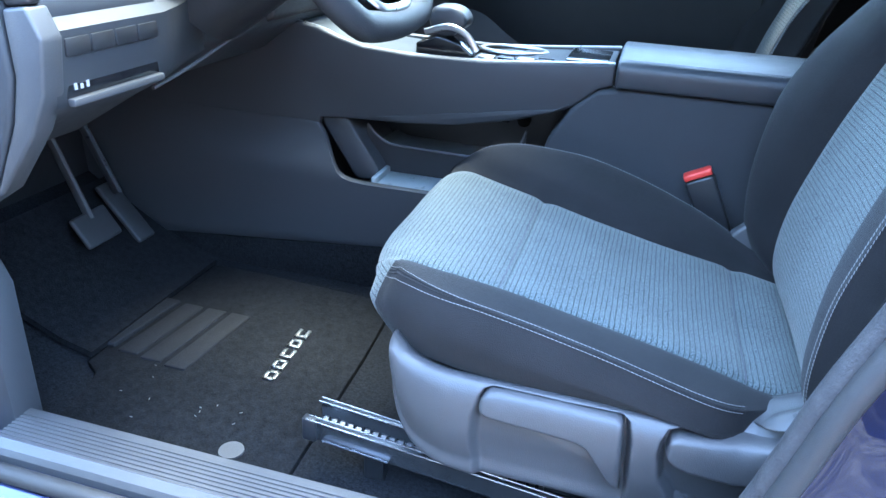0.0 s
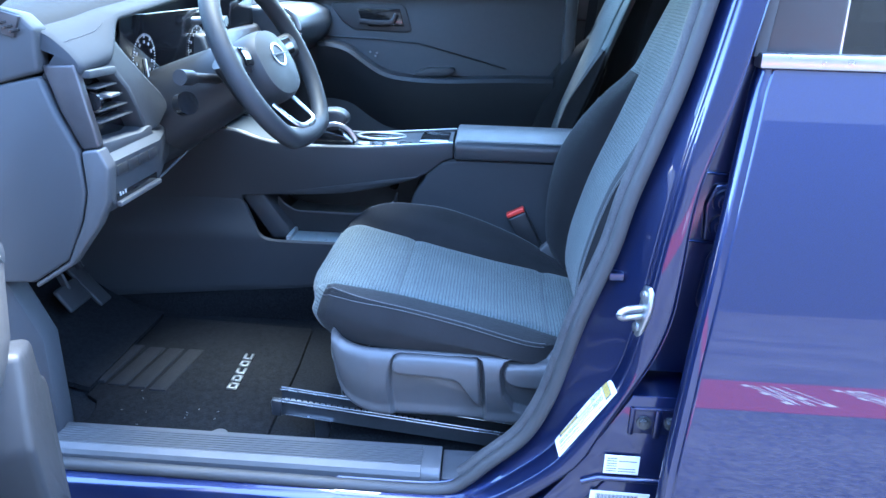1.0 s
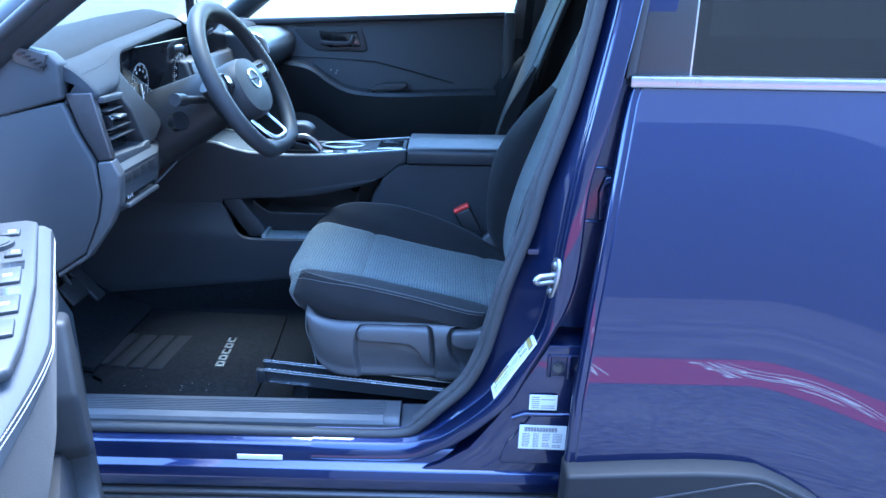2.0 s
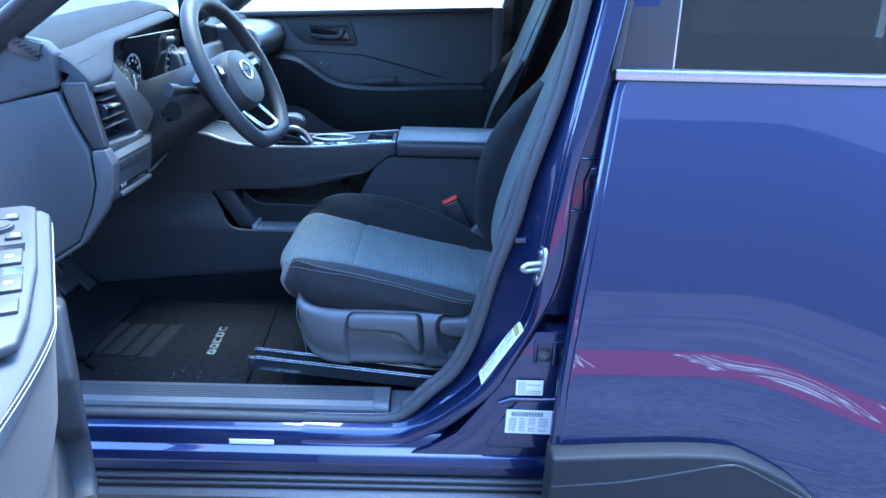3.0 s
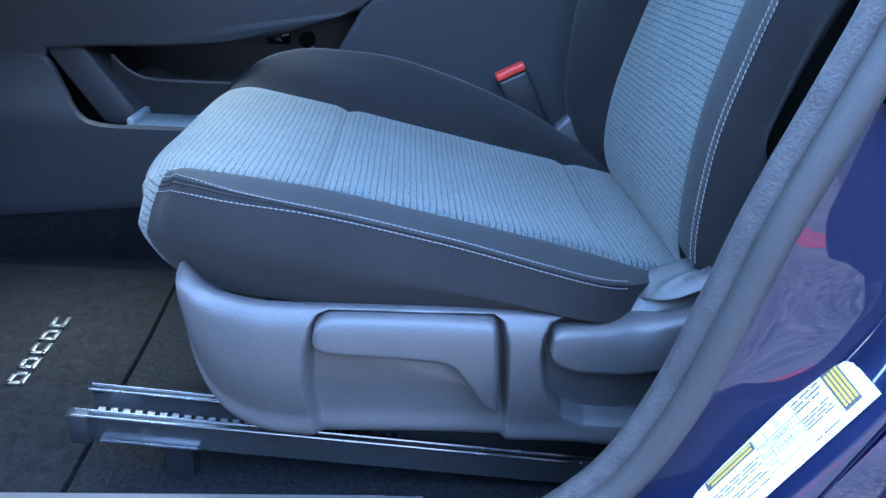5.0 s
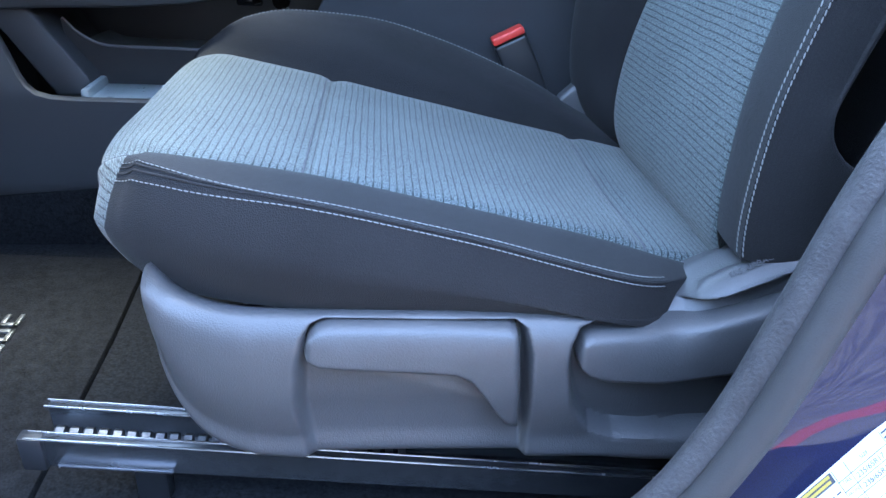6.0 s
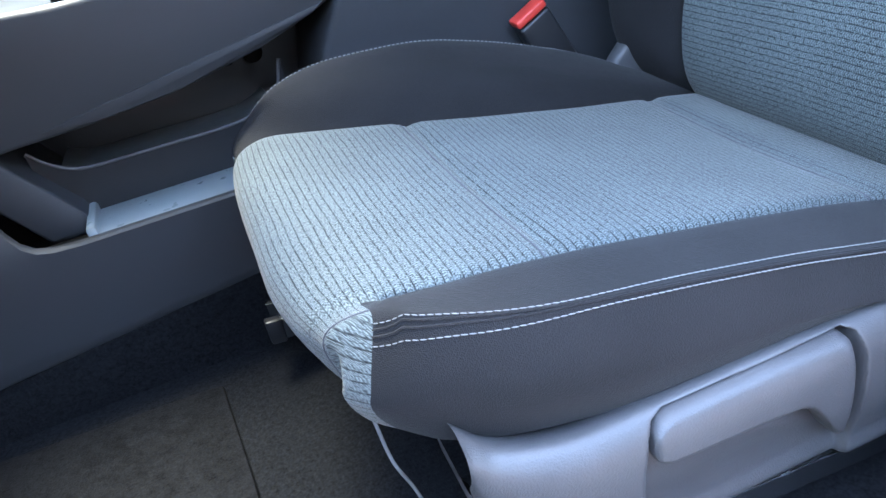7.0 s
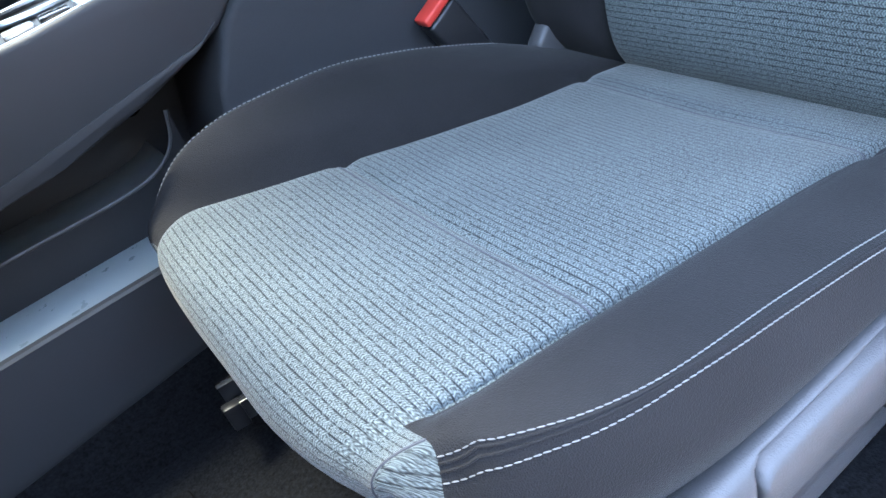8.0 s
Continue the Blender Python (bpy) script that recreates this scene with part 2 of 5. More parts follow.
RED_PAINT = grained("red_road_paint", (0.12, 0.012, 0.014), (0.27, 0.03, 0.032), 0.85, scale=9, fine=140, bump=0.6)
WHITE_PAINT = grained("white_road_paint", (0.35, 0.34, 0.335), (0.6, 0.59, 0.58), 0.85, scale=14, fine=140, bump=0.6)
def stony(name):
    """Worn asphalt: stones of uneven tone, dark pits between them, broad stains."""
    m, n, l, b = material(name)
    co = n.new("ShaderNodeTexCoord")
    stone = n.new("ShaderNodeTexVoronoi")
    stone.inputs["Scale"].default_value = 42
    grit = n.new("ShaderNodeTexNoise")
    grit.inputs["Scale"].default_value, grit.inputs["Detail"].default_value = 16, 6
    stain = n.new("ShaderNodeTexNoise")
    stain.inputs["Scale"].default_value, stain.inputs["Detail"].default_value = 0.9, 5
    for q in (stone, grit, stain):
        l.new(co.outputs["Object"], q.inputs["Vector"])
    sep = n.new("ShaderNodeSeparateColor")
    l.new(stone.outputs["Color"], sep.inputs[0])
    a = n.new("ShaderNodeMath")
    a.operation = "MULTIPLY_ADD"
    a.inputs[1].default_value = 0.45
    l.new(sep.outputs[0], a.inputs[0])
    c = n.new("ShaderNodeMath")
    c.operation = "MULTIPLY_ADD"
    c.inputs[1].default_value = 0.9
    l.new(grit.outputs["Fac"], c.inputs[0])
    l.new(stain.outputs["Fac"], c.inputs[2])
    l.new(c.outputs[0], a.inputs[2])
    ramp = n.new("ShaderNodeMapRange")
    ramp.inputs["From Min"].default_value, ramp.inputs["From Max"].default_value = 0.75, 1.6
    l.new(a.outputs[0], ramp.inputs["Value"])
    mix = n.new("ShaderNodeMix")
    mix.data_type = "RGBA"
    mix.inputs[6].default_value, mix.inputs[7].default_value = (0.008, 0.008, 0.008, 1), (0.11, 0.107, 0.102, 1)
    l.new(ramp.outputs[0], mix.inputs[0])
    l.new(mix.outputs[2], b.inputs["Base Color"])
    b.inputs["Roughness"].default_value = 0.9
    bp = n.new("ShaderNodeBump")
    bp.inputs["Strength"].default_value, bp.inputs["Distance"].default_value = 0.6, 0.004
    l.new(a.outputs[0], bp.inputs["Height"])
    l.new(bp.outputs[0], b.inputs["Normal"])
    return m


ASPHALT = stony("asphalt")


# ---- builders ----
def thing(name, label, category, group="", kind="", at=(0, 0, 0)):
    ob = new(name)
    ob.location = at
    return tagged(ob, label, category, group, kind)


def part(name, bm, mat, parent, label="", smooth=True):
    me = bpy.data.meshes.new(name)
    bmesh.ops.recalc_face_normals(bm, faces=bm.faces)
    for f in bm.faces:
        f.smooth = smooth
    bm.to_mesh(me)
    bm.free()
    me.materials.append(mat)
    ob = new(name, me)
    if parent is not None:
        ob.parent = parent
        off = Vector(parent.location)
        p = parent.parent
        while p is not None:
            off = off + Vector(p.location)
            p = p.parent
        me.transform(Matrix.Translation(-off))
    if smooth:
        me.set_sharp_from_angle(angle=radians(40))
    return tagged(ob, label)


def bevelled(bm, w, seg=2, angle=30):
    es = [e for e in bm.edges if len(e.link_faces) == 2 and e.calc_face_angle(0) > radians(angle)]
    if w > 0 and es:
        bmesh.ops.bevel(bm, geom=es, offset=w, segments=seg, profile=0.5, affect="EDGES", clamp_overlap=True)
    return bm


def box(x0, x1, y0, y1, z0, z1, r=0.003, seg=2, bm=None):
    b = bmesh.new()
    bmesh.ops.create_cube(b, size=1, matrix=Matrix.LocRotScale(((x0 + x1) / 2, (y0 + y1) / 2, (z0 + z1) / 2), None, (abs(x1 - x0), abs(y1 - y0), abs(z1 - z0))))
    return bevelled(b, r, seg)


def prism(outline, axis, a, b, r=0.003, seg=2):
    """An outline of 2D points (the two axes left, in order) pulled from a to b along the axis x, y or z."""
    bm = bmesh.new()
    k = "xyz".index(axis)

    def at(p, v):
        c = list(p)
        c.insert(k, v)
        return bm.verts.new(c)
    lo, hi = [at(p, a) for p in outline], [at(p, b) for p in outline]
    bm.faces.new(lo), bm.faces.new(hi)
    for i in range(len(lo)):
        j = (i + 1) % len(lo)
        bm.faces.new((lo[i], lo[j], hi[j], hi[i]))
    bmesh.ops.recalc_face_normals(bm, faces=bm.faces)
    return bevelled(bm, r, seg)


def rounded(pts, n=6):
    """A smooth open line through the points (Catmull-Rom)."""
    P = [Vector(p) for p in pts]
    P = [P[0] * 2 - P[1]] + P + [P[-1] * 2 - P[-2]]
    out = []
    for i in range(1, len(P) - 2):
        p0, p1, p2, p3 = P[i - 1:i + 3]
        for k in range(n):
            t = k / n
            out.append(0.5 * (2 * p1 + (p2 - p0) * t + (2 * p0 - 5 * p1 + 4 * p2 - p3) * t * t + (3 * p1 - p0 - 3 * p2 + p3) * t ** 3))
    return out + [P[-2]]


def tube(line, ra, rb=None, n=10, up=(0, 0, 1), closed=False):
    """A tube of oval section (ra across, rb along up) that follows a line."""
    bm = bmesh.new()
    rb = rb or ra
    L = [Vector(p) for p in line]
    rings = []
    for i, p in enumerate(L):
        if closed:
            d = (L[(i + 1) % len(L)] - L[i - 1]).normalized()
        else:
            d = (L[min(i + 1, len(L) - 1)] - L[max(i - 1, 0)]).normalized()
        s = d.cross(Vector(up))
        s = s.normalized() if s.length > 1e-6 else Vector((1, 0, 0))
        u = s.cross(d)
        rings.append([bm.verts.new(p + s * (ra * math.cos(2 * math.pi * k / n)) + u * (rb * math.sin(2 * math.pi * k / n))) for k in range(n)])
    m = len(rings)
    for i in range(m if closed else m - 1):
        a, b = rings[i], rings[(i + 1) % m]
        for k in range(n):
            bm.faces.new((a[k], a[(k + 1) % n], b[(k + 1) % n], b[k]))
    if not closed:
        bm.faces.new(rings[0]), bm.faces.new(rings[-1])
    return bm


def sheet(rows, keep=None, thick=0.0, level=False):
    """A sheet through a grid of points, rows[i][j]; keep(i, j) picks the faces. UV in metres along i and across j, or up and along when level."""
    bm = bmesh.new()
    lay = bm.loops.layers.uv.new("UVMap")
    ni, nj = len(rows), len(rows[0])
    mid = nj // 2
    us = [0.0]
    for i in range(1, ni):
        us.append(us[-1] + (Vector(rows[i][mid]) - Vector(rows[i - 1][mid])).length)
    mi = ni // 2
    vs = [0.0]
    for j in range(1, nj):
        vs.append(vs[-1] + (Vector(rows[mi][j]) - Vector(rows[mi][j - 1])).length)
    V = {}

    def vert(i, j):
        if (i, j) not in V:
            V[i, j] = bm.verts.new(rows[i][j])
        return V[i, j]
    for i in range(ni - 1):
        for j in range(nj - 1):
            if keep is None or keep(i, j):
                q = ((i, j), (i + 1, j), (i + 1, j + 1), (i, j + 1))
                f = bm.faces.new([vert(*c) for c in q])
                for lp, c in zip(f.loops, q):
                    lp[lay].uv = (rows[c[0]][c[1]][2], us[c[0]] + vs[c[1]]) if level else (us[c[0]], vs[c[1]])
    if thick:
        bmesh.ops.recalc_face_normals(bm, faces=bm.faces)
        bmesh.ops.solidify(bm, geom=bm.faces[:], thickness=thick)
    return bm


def rod(p, q, r, n=16, r2=None):
    p, q = Vector(p), Vector(q)
    bm = bmesh.new()
    d = q - p
    bmesh.ops.create_cone(bm, cap_ends=True, segments=n, radius1=r, radius2=r if r2 is None else r2, depth=d.length,
                          matrix=Matrix.Translation((p + q) / 2) @ d.to_track_quat("Z", "Y").to_matrix().to_4x4())
    return bm


def merged(*bms):
    out = bmesh.new()
    for b in bms:
        me = bpy.data.meshes.new("tmp")
        b.to_mesh(me)
        b.free()
        out.from_mesh(me)
        bpy.data.meshes.remove(me)
    return out


def ease01(t):
    t = max(0.0, min(1.0, t))
    return t * t * (3 - 2 * t)


def lerp(x, xs, ys):
    return float(np.interp(x, xs, ys))


# ---- ground ----
bm = bmesh.new()
bmesh.ops.create_grid(bm, x_segments=8, y_segments=8, size=400)
ground = part("ground", bm, ASPHALT, None)
tagged(ground, "grey worn asphalt of a parking lane", "asphalt", kind="structure")

# ---- long low building across the lane ----
hall = thing("building", "long dark building far across the lane", "building", at=(0, -32, 0))
part("wall", box(-120, 160, -33, -32, 0, 12.0, 0.0), FACADE, hall)
part("upper_wall", box(-120, 160, -33, -32.02, 12.0, 20.0, 0.0), FASCIA, hall, "paler upper storey")

# ---- car body ----
body = thing("car_body", "dark blue metallic car body with open front doorway", "car body")
YC = 0.82

# floor pan and walls that close the cabin
part("cabin_floor", prism([(-1.05, 0.62), (-0.80, 0.46), (-0.70, 0.437), (1.9, 0.437), (1.9, 0.36), (-1.1, 0.36)], "y", 0.06, 1.60, 0.004), CARPET, body, "black carpeted floor")
part("firewall", box(-1.10, -1.02, 0.02, 1.62, 0.3, 1.15), BLACK, body)
part("rear_bulkhead", box(1.9, 1.96, 0.0, 1.64, 0.3, 1.15), BLACK, body)
part("rear_window", box(1.92, 1.926, 0.06, 1.58, 1.15, 1.57, 0.0), TINT, body, "dark tinted rear window")
part("far_side", box(-1.1, 1.96, 1.60, 1.66, 0.2, 1.22), BLACK, body)
part("roof", prism([(-0.15, 1.60), (0.1, 1.66), (1.2, 1.68), (1.95, 1.60), (1.95, 1.56), (1.2, 1.63), (0.1, 1.61), (-0.12, 1.56)], "y", 0.06, 1.58, 0.01), TRIM, body, "grey roof")
part("far_window", box(0.5, 1.9, 1.60, 1.604, 1.22, 1.58, 0.0), TINT, body, "dark tinted far window")
part("far_pillar", prism([(0.40, 1.2), (0.52, 1.2), (0.60, 1.62), (0.50, 1.62)], "y", 1.56, 1.64, 0.006), TRIM, body)

# sill
part("rocker", prism([(0.10, 0.485), (0.0, 0.488), (-0.03, 0.484), (-0.048, 0.475), (-0.056, 0.462), (-0.060, 0.446), (-0.078, 0.438), (-0.086, 0.42), (-0.083, 0.395), (-0.07, 0.386), (0.08, 0.38)], "x", -0.75, 0.47, 0.002), BLUE, body)
part("rocker_moulding", prism([(0.0, 0.386), (-0.076, 0.388), (-0.088, 0.382), (-0.088, 0.376), (-0.078, 0.373), (-0.090, 0.367), (-0.090, 0.361), (-0.08, 0.357), (-0.105, 0.345), (-0.11, 0.30), (-0.09, 0.24), (0.0, 0.24)], "x", -0.75, 0.47, 0.001), BLACK, body, "black ribbed lower moulding")
part("clear_patch", box(-0.235, -0.14, -0.0625, -0.0595, 0.448, 0.459, 0.0006), PAPER, body, "white protective film patch")
SCUFF = [(0.081, 0.44), (0.081, 0.507), (0.078, 0.511), (0.070, 0.5115)]
for k in range(7):
    y = 0.0675 - 0.0068 * k
    SCUFF += [(y, 0.5115), (y - 0.0028, 0.5115), (y - 0.0034, 0.5095), (y - 0.0060, 0.5095)]
SCUFF += [(0.018, 0.511), (0.006, 0.505), (0.001, 0.498), (0.0, 0.488), (0.02, 0.48)]
part("scuff_plate", prism(SCUFF, "x", -0.62, 0.066, 0.0), TRIM, body, "grey plastic scuff plate with grooves", False)
part("scuff_end", prism([(0.081, 0.44), (0.081, 0.507), (0.076, 0.512), (0.018, 0.511), (0.006, 0.505), (0.001, 0.498), (0.0, 0.488), (0.02, 0.48)], "x", 0.066, 0.101, 0.0015), TRIM, body)
part("pillar_garnish_low", prism([(0.09, 0.44), (0.085, 0.50), (0.07, 0.497), (0.03, 0.494), (0.012, 0.488), (0.02, 0.475)], "x", 0.103, 0.26, 0.003), DASH, body, "dark plastic lower pillar trim")
part("kick_panel", prism([(-0.62, 0.44), (-0.62, 0.70), (-0.68, 0.84), (-1.02, 0.84), (-1.02, 0.44)], "y", 0.05, 0.10, 0.008), DASH, body, "dark kick panel beside the footwell")

# door seal and the trim strip inside it
SEAL = [(-0.75, 0.492), (-0.3, 0.49), (0.0, 0.487), (0.11, 0.492), (0.152, 0.518), (0.185, 0.552), (0.242, 0.610), (0.276, 0.680), (0.298, 0.760), (0.315, 0.829), (0.339, 0.904), (0.356, 0.959), (0.372, 1.033), (0.399, 1.123), (0.425, 1.216), (0.451, 1.351), (0.47, 1.5), (0.42, 1.57), (0.2, 1.6), (-0.15, 1.56), (-0.45, 1.4), (-0.62, 1.28)]
smooth_seal = rounded([(a, b, 0) for a, b in SEAL], 6)
part("door_seal", tube([Vector((p.x, -0.018, p.y)) for p in smooth_seal], 0.011, 0.012, 12, (0, 1, 0)), RUBBER, body, "black rubber door seal")
part("pillar_garnish", tube([Vector((p.x - 0.007, -0.003, p.y + 0.002)) for p in smooth_seal[23:97]], 0.013, 0.012, 16, (0, 1, 0)), GARNISH, body, "grained grey pillar trim")


# pillar between the doors, from the seal to the rear door's gap
def pillar_edge(z):
    return lerp(z, (0.45, 0.5, 0.65, 0.734, 0.80, 0.834, 0.906, 0.98, 1.04, 1.1, 1.15, 1.2, 1.36, 1.6), (0.285, 0.29, 0.352, 0.395, 0.428, 0.442, 0.449, 0.451, 0.452, 0.464, 0.480, 0.490, 0.520, 0.56))


def seal_x(z):
    return lerp(z, (0.47, 0.487, 0.492, 0.515, 0.547, 0.597, 0.676, 0.756, 0.825, 0.90, 0.955, 1.029, 1.12, 1.213, 1.349, 1.5, 1.6), (-0.05, 0.0, 0.11, 0.148, 0.187, 0.240, 0.276, 0.299, 0.316, 0.340, 0.357, 0.373, 0.400, 0.426, 0.453, 0.472, 0.482))


def jamb_x(z):
    """The crease where the jamb turns from the seal's flat to the face that looks forward."""
    return lerp(z, (0.45, 0.5, 0.55, 0.616, 0.68, 0.743, 0.80, 0.87, 0.98, 1.1, 1.2, 1.35, 1.6), (0.17, 0.205, 0.248, 0.2955, 0.3352, 0.3738, 0.388, 0.399, 0.413, 0.430, 0.450, 0.479, 0.512))


def pillar_y(z):
    return lerp(z, (0.44, 0.6, 0.7, 0.78, 0.9, 1.2, 1.35, 1.6), (-0.078, -0.078, -0.075, -0.070, -0.064, -0.055, -0.036, -0.005))


def eased(fn, z, d=0.02):
    return sum(fn(z + d * k / 3) for k in range(-3, 4)) / 7


def jamb_row(z):
    a, b, c, y = eased(seal_x, z, 0.012) - 0.003, eased(pillar_edge, z, 0.05), eased(jamb_x, z, 0.03), eased(pillar_y, z, 0.12)
    c = max(a + 0.012, min(c, b - 0.024))
    inner = lerp(z, (0.70, 0.82, 1.2, 1.6), (-0.031, -0.043, -0.036, -0.018))
    run = min(0.010, (b - c) * 0.4)
    return [(a, -0.002, z), (a + 0.25 * (c - a), inner * 0.16, z), (a + 0.65 * (c - a), inner * 0.58, z), (c - 0.003, inner * 0.97, z), (c + 0.001, inner * 1.12, z),
            (c + 0.3 * run, inner + (y - inner) * 0.32, z), (c + 0.8 * run, inner + (y - inner) * 0.70, z), (c + run + 0.003, inner + (y - inner) * 0.84, z), (c + run + 0.4 * (b - c - run), inner + (y - inner) * 0.95, z),
            (b - 0.006, y, z), (b - 0.001, y * 0.97, z), (b + 0.001, y * 0.85, z), (b + 0.002, 0.03, z)]


SILL = [(-0.003, -0.002), (0.0, -0.008), (0.001, -0.016), (0.003, -0.030), (0.006, -0.038), (0.010, -0.046), (0.016, -0.052), (0.022, -0.0555), (0.027, -0.0575), (0.033, -0.0592), (0.036, -0.0595), (0.039, -0.058), (0.040, -0.02)]
rows = []
foot = jamb_row(0.61)
FIRST, LAST = 10, 36
for i in range(FIRST, LAST):
    p, d = smooth_seal[i], (smooth_seal[i + 1] - smooth_seal[i - 1]).normalized()
    u = ease01((i - FIRST - 5) / (LAST - FIRST - 5))
    out = Vector((d.y, -d.x)).lerp(Vector((1.0, 0.0)), u).normalized()
    row = []
    for (n0, y0), q in zip(SILL, foot):
        n1, y1 = q[0] - foot[0][0], q[1]
        r = n0 + (n1 - n0) * u
        row.append((p.x + out.x * r, y0 + (y1 - y0) * u, p.y + out.y * r + 0.0015 * (1 - u)))
    rows.append([tuple(q) for q in rounded(row, 3)])
for i in range(78):
    rows.append([tuple(p) for p in rounded(jamb_row(0.622 + (1.60 - 0.622) * i / 77), 3)])
part("pillar", sheet(rows), BLUE, body)
part("pillar_inner", prism([(0.25, 0.43), (0.66, 0.43), (0.66, 1.6), (0.52, 1.6), (0.42, 1.0), (0.36, 0.75)], "y", 0.024, 0.08, 0.004), BLACK, body)
# lower panel behind the crease, with a pressed field
part("pillar_foot", prism([(0.12, 0.43), (0.19, 0.455), (0.25, 0.495), (0.305, 0.57), (0.36, 0.66), (0.40, 0.735), (0.53, 0.735), (0.53, 0.43)], "y", -0.072, 0.02, 0.003), BLUE, body)
part("pressed_field", prism([(0.318, 0.462), (0.312, 0.47), (0.325, 0.51), (0.37, 0.575), (0.375, 0.58), (0.53, 0.58), (0.53, 0.46)], "y", -0.0765, -0.05, 0.004, 3), BLUE, body)
part("pressed_rib", tube([(0.335, -0.075, 0.572), (0.36, -0.076, 0.582), (0.53, -0.076, 0.582)], 0.005, 0.005, 10), BLUE, body)
part("check_bracket", merged(box(0.398, 0.51, -0.0735, -0.066, 0.668, 0.716, 0.002), box(0.398, 0.406, -0.079, -0.07, 0.668, 0.716, 0.002), box(0.436, 0.447, -0.080, -0.07, 0.664, 0.714, 0.003), box(0.398, 0.51, -0.078, -0.07, 0.712, 0.716, 0.001)), NAVY, body, "dark painted hinge bracket")
for x in (0.421, 0.463):
    part("bolt", merged(rod((x, -0.073, 0.690), (x, -0.077, 0.690), 0.0115, 20), rod((x, -0.077, 0.690), (x, -0.084, 0.690), 0.0085, 6), rod((x, -0.084, 0.690), (x, -0.086, 0.690), 0.0045, 12)), RAIL, body, "hexagon bolt")
part("pillar_flange", prism([(0.40, 0.745), (0.56, 0.745), (0.60, 1.6), (0.53, 1.6), (0.45, 1.1), (0.43, 0.9)], "y", -0.012, 0.022, 0.004), NAVY, body, "dark blue recessed flange")
for z in (1.036, 0.999):
    part("hinge", merged(rod((0.505, -0.012, z), (0.505, -0.030, z), 0.019, 24), rod((0.505, -0.030, z), (0.505, -0.036, z), 0.012, 20), rod((0.505, -0.036, z), (0.505, -0.044, z), 0.008, 6)), NAVY, body, "dark blue door hinge bolt")
part("hinge_plate", prism([(0.482, 0.975), (0.478, 1.03), (0.488, 1.06), (0.53, 1.064), (0.54, 0.97)], "y", -0.022, -0.008, 0.004, 3), NAVY, body, "dark blue hinge plate")
part("hinge_arm", tube(rounded([(0.512, -0.018, 0.958), (0.498, -0.026, 0.950), (0.493, -0.03, 0.92), (0.490, -0.028, 0.885), (0.494, -0.02, 0.872)], 5), 0.006, 0.010, 10, (0, 1, 0)), NAVY, body, "dark blue hinge arm")
for z in (1.075, 0.970):
    part("pressing", tube([(0.455, -0.014, z + 0.002), (0.54, -0.014, z - 0.002)], 0.004, 0.003, 8), BLUE, body)
part("cable_boot", tube(rounded([(0.525, -0.02, 0.95), (0.510, -0.03, 0.93), (0.507, -0.032, 0.90), (0.508, -0.03, 0.87), (0.52, -0.02, 0.86)], 5), 0.007, 0.007, 10), RUBBER, body)
# door striker
STRIKER = Matrix(((0.29, -0.957, 0.12, 0.4035), (-0.957, -0.29, 0.0, -0.047), (0.0, 0.0, 0.993, 0.868), (0, 0, 0, 1)))


def on_jamb(bm):
    """Local: along the jamb's depth, out of its face (forward), up."""
    bm.transform(STRIKER)
    return bm


part("striker_plate", on_jamb(prism([(-0.016, -0.036), (-0.009, -0.042), (0.007, -0.042), (0.014, -0.036), (0.020, -0.006), (0.021, 0.012), (0.015, 0.034), (0.009, 0.041), (-0.006, 0.041), (-0.013, 0.035), (-0.018, 0.012), (-0.019, -0.006)], "y", -0.004, 0.005, 0.003, 3)), ZINC, body, "zinc-plated striker plate")
part("striker_loop", on_jamb(tube(rounded([(0.004, 0.003, -0.0065), (0.005, 0.020, -0.0065), (0.006, 0.034, -0.006), (0.0065, 0.041, 0.0), (0.006, 0.034, 0.006), (0.005, 0.020, 0.0065), (0.004, 0.003, 0.0065)], 6), 0.0056, None, 12)), ZINC, body, "zinc-plated striker loop")
for z in (-0.027, 0.026):
    part("striker_screw", on_jamb(merged(rod((0.0, 0.005, z), (0.0, 0.0075, z), 0.0075, 20), rod((0.0, 0.0075, z), (0.0, 0.0085, z), 0.004, 6))), ZINC, body)
part("pillar_clip", box(0.352, 0.374, -0.026, -0.008, 0.905, 0.917, 0.002), BLUE, body)


def label_plate(name, label, origin, ax, ay, w, h, bars, colour=None):
    """A paper label of width w and height h from its lower left corner; bars: (u0, u1, v0, v1) of its width and height."""
    ax, ay = Vector(ax).normalized(), Vector(ay).normalized()
    nz = ax.cross(ay).normalized()
    o = Vector(origin)

    def quad(u0, u1, v0, v1, d0, d1):
        bm = bmesh.new()
        bmesh.ops.create_cube(bm, size=1)
        for v in bm.verts:
            c = v.co + Vector((0.5, 0.5, 0.5))
            v.co = o + ax * (w * (u0 + (u1 - u0) * c.x)) + ay * (h * (v0 + (v1 - v0) * c.y)) + nz * (d0 + (d1 - d0) * c.z)
        return bm
    lab = part(name, quad(0, 1, 0, 1, -0.001, 0.0006), PAPER, None, "", False)
    tagged(lab, label, "label")
    if bars:
        tagged(part("print", merged(*[quad(*q, 0.0006, 0.0010) for q in bars]), INK, lab, "", False), "dark printed bars", kind="stuff")
    for q in colour or ():
        part("warning_band", quad(*q, 0.0006, 0.0011), YELLOW, lab, "yellow band", False)
    return lab, quad


